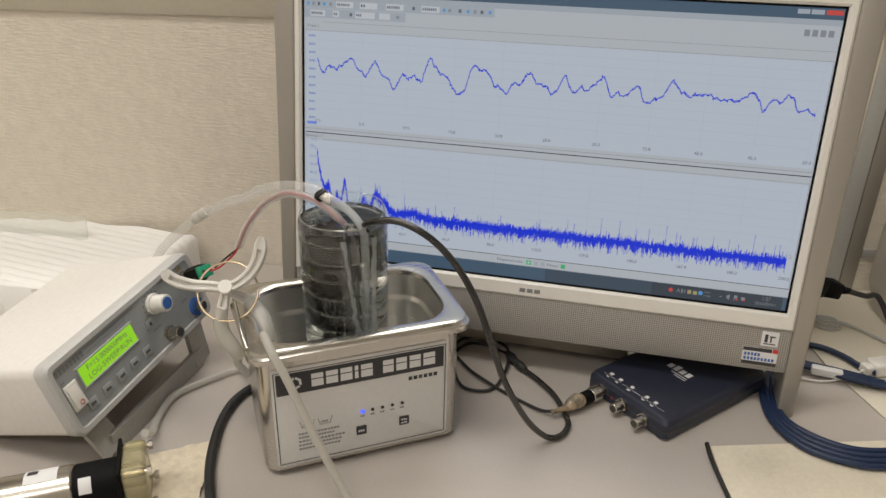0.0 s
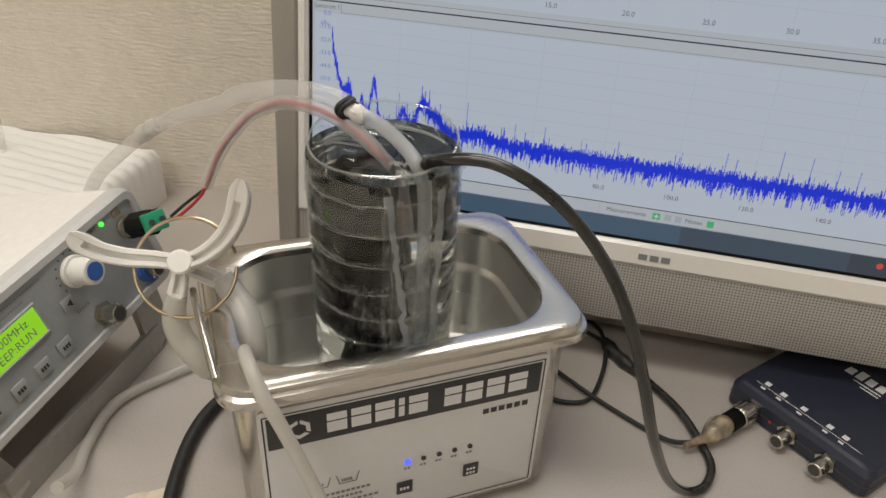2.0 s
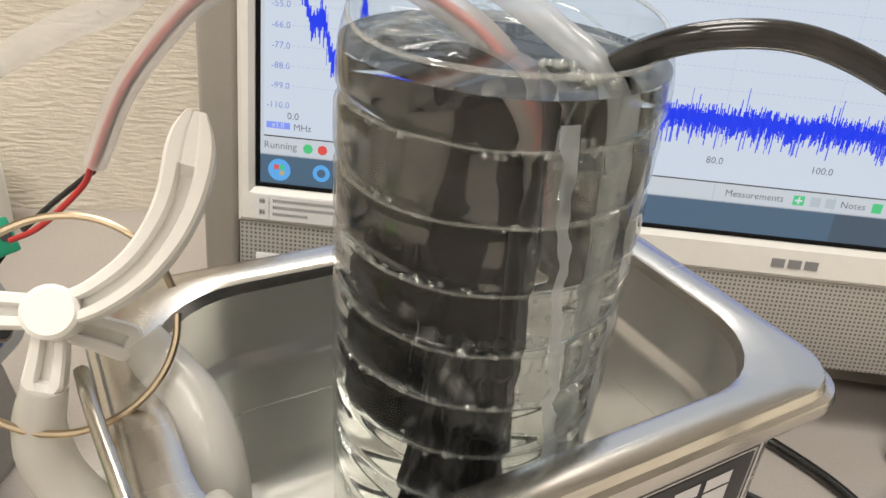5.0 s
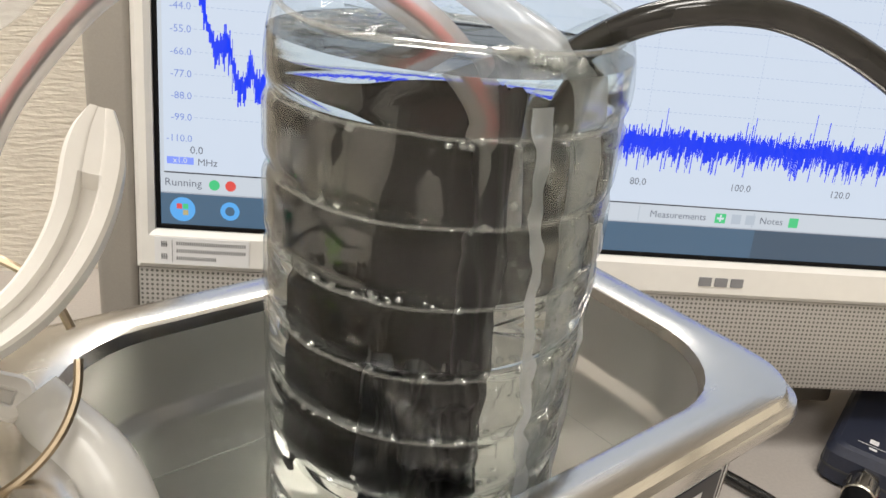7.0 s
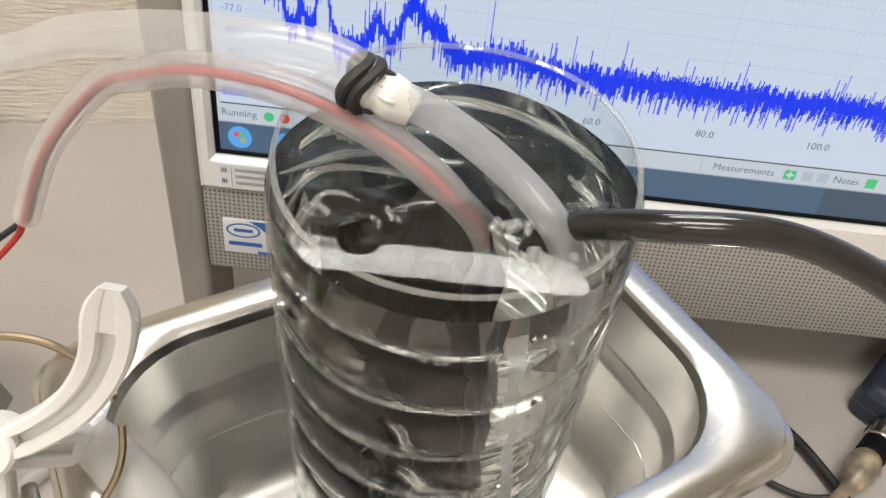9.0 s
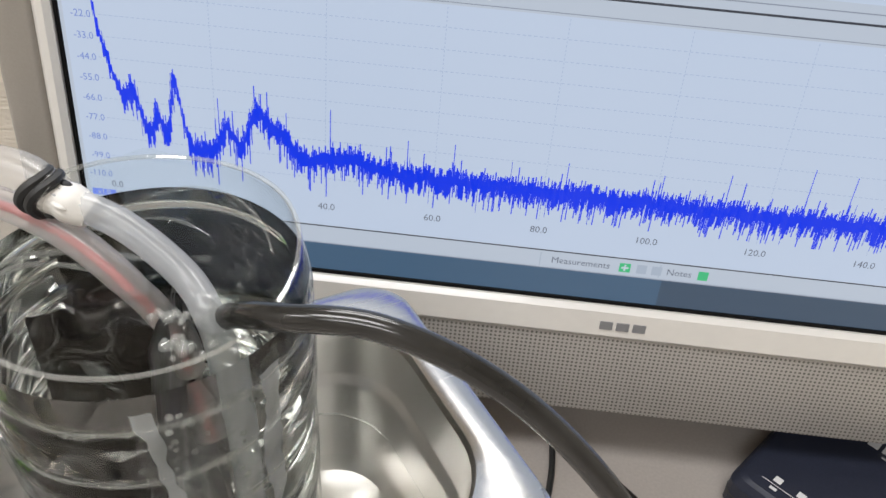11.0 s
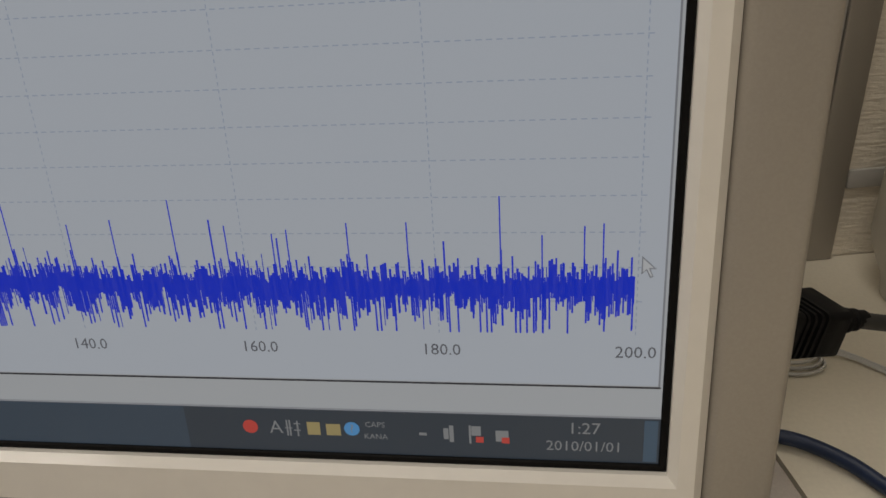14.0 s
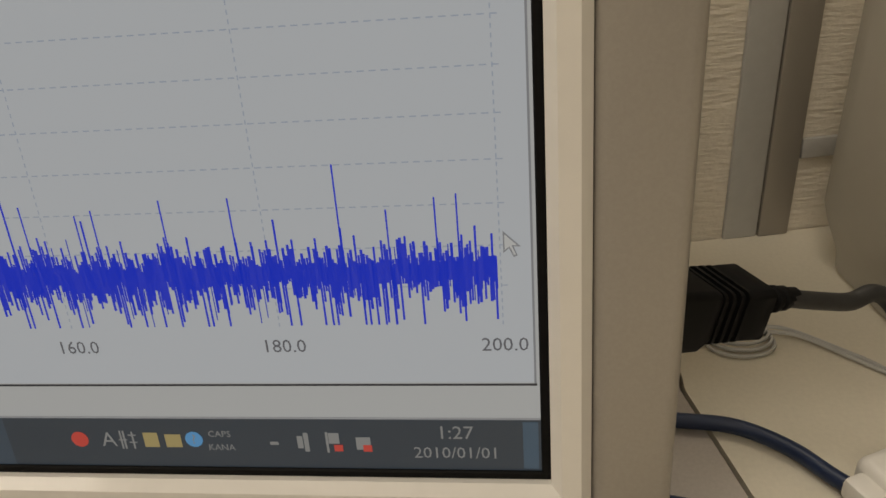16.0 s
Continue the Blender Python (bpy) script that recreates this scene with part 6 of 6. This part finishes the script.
for k in range(4):
    o = 0.0066 * k
    part("cable_turn", sweep([(0.560, 0.060 - o * 0.6, 0.0035 + 0.001 * k), (0.5269, 0.062 - o * 0.5, 0.0075), (0.498, 0.068 - o * 0.3, 0.0075), (0.4750, 0.070 - 0.3 * o, 0.0075), (0.4560, 0.052 - 0.2 * o, 0.0045 + 0.0015 * (k % 2)), (0.4440 + o * 0.55, 0.0165, 0.0045 + 0.002 * (k % 2)), (0.4458 + 0.5 * o, -0.0280 + 0.4 * o, 0.0048),
                                  (0.4656 + 0.3 * o, -0.0610 + o, 0.0050), (0.4982, -0.0730 + o, 0.0050), (0.5275, -0.0710 + o, 0.0050), (0.575, -0.052 + o, 0.0050), (0.62, -0.005 + o * 0.5, 0.0045)], 0.0030, 10), M_CORD, bc)
part("cable_tag", boxed(-0.014, 0.014, -0.0045, 0.0045, 0.0, 0.0085, 0.002, m=pose(0.508, 0.0585, 0.0035, 0, 0, -8)), M_PALE, bc, "white paper tag")
cord("blue_lead", [(0.470, 0.118, 0.0040), (0.493, 0.1145, 0.0040), (0.5152, 0.1111, 0.0040), (0.5322, 0.0998, 0.0040), (0.5440, 0.0850, 0.0040), (0.556, 0.072, 0.0060)], 0.0030, M_CORD, "dark blue cable end on the desk behind the computer", "cable")
ad = thing("white_adapter", pose(0.566, 0.085, 0, 0, 0, 25), "small white plastic connector with a thin white lead", "connector")
part("body", boxed(-0.016, 0.022, -0.010, 0.010, 0.0005, 0.014, 0.004, 3), M_WHITE, ad)
part("nose", boxed(-0.024, -0.015, -0.006, 0.006, 0.002, 0.011, 0.002), M_WHITE, ad)
part("lead", sweep([(-0.022, 0, 0.006), (-0.04, -0.004, 0.003), (-0.07, -0.006, 0.002), (-0.095, 0.006, 0.002)], 0.0011, 8), M_WHITE, ad, "thin white lead")
cw = bmesh.new()
for k in range(4):
    sweep([(0.5300 + (0.0145 - 0.001 * k) * math.cos(a), 0.1660 + (0.0105 - 0.0008 * k) * math.sin(a) + 0.002 * k, 0.0016 + 0.0012 * k) for a in np.linspace(0.2, 2 * math.pi + 0.1, 16).tolist()], 0.0009, 6, 4, cw)
sweep([(0.541, 0.1740, 0.004), (0.553, 0.1718, 0.003), (0.5715, 0.1577, 0.002), (0.5824, 0.1465, 0.002), (0.62, 0.10, 0.002)], 0.0009, 6, 6, cw)
sweep([(0.540, 0.1700, 0.004), (0.555, 0.1680, 0.003), (0.5730, 0.1530, 0.002), (0.59, 0.135, 0.002), (0.62, 0.09, 0.002)], 0.0009, 6, 6, cw)
solid("thin_grey_cord", cw, M_TRIM, "thin pale grey cord in a small coil on the desk", "cord", smooth=60)
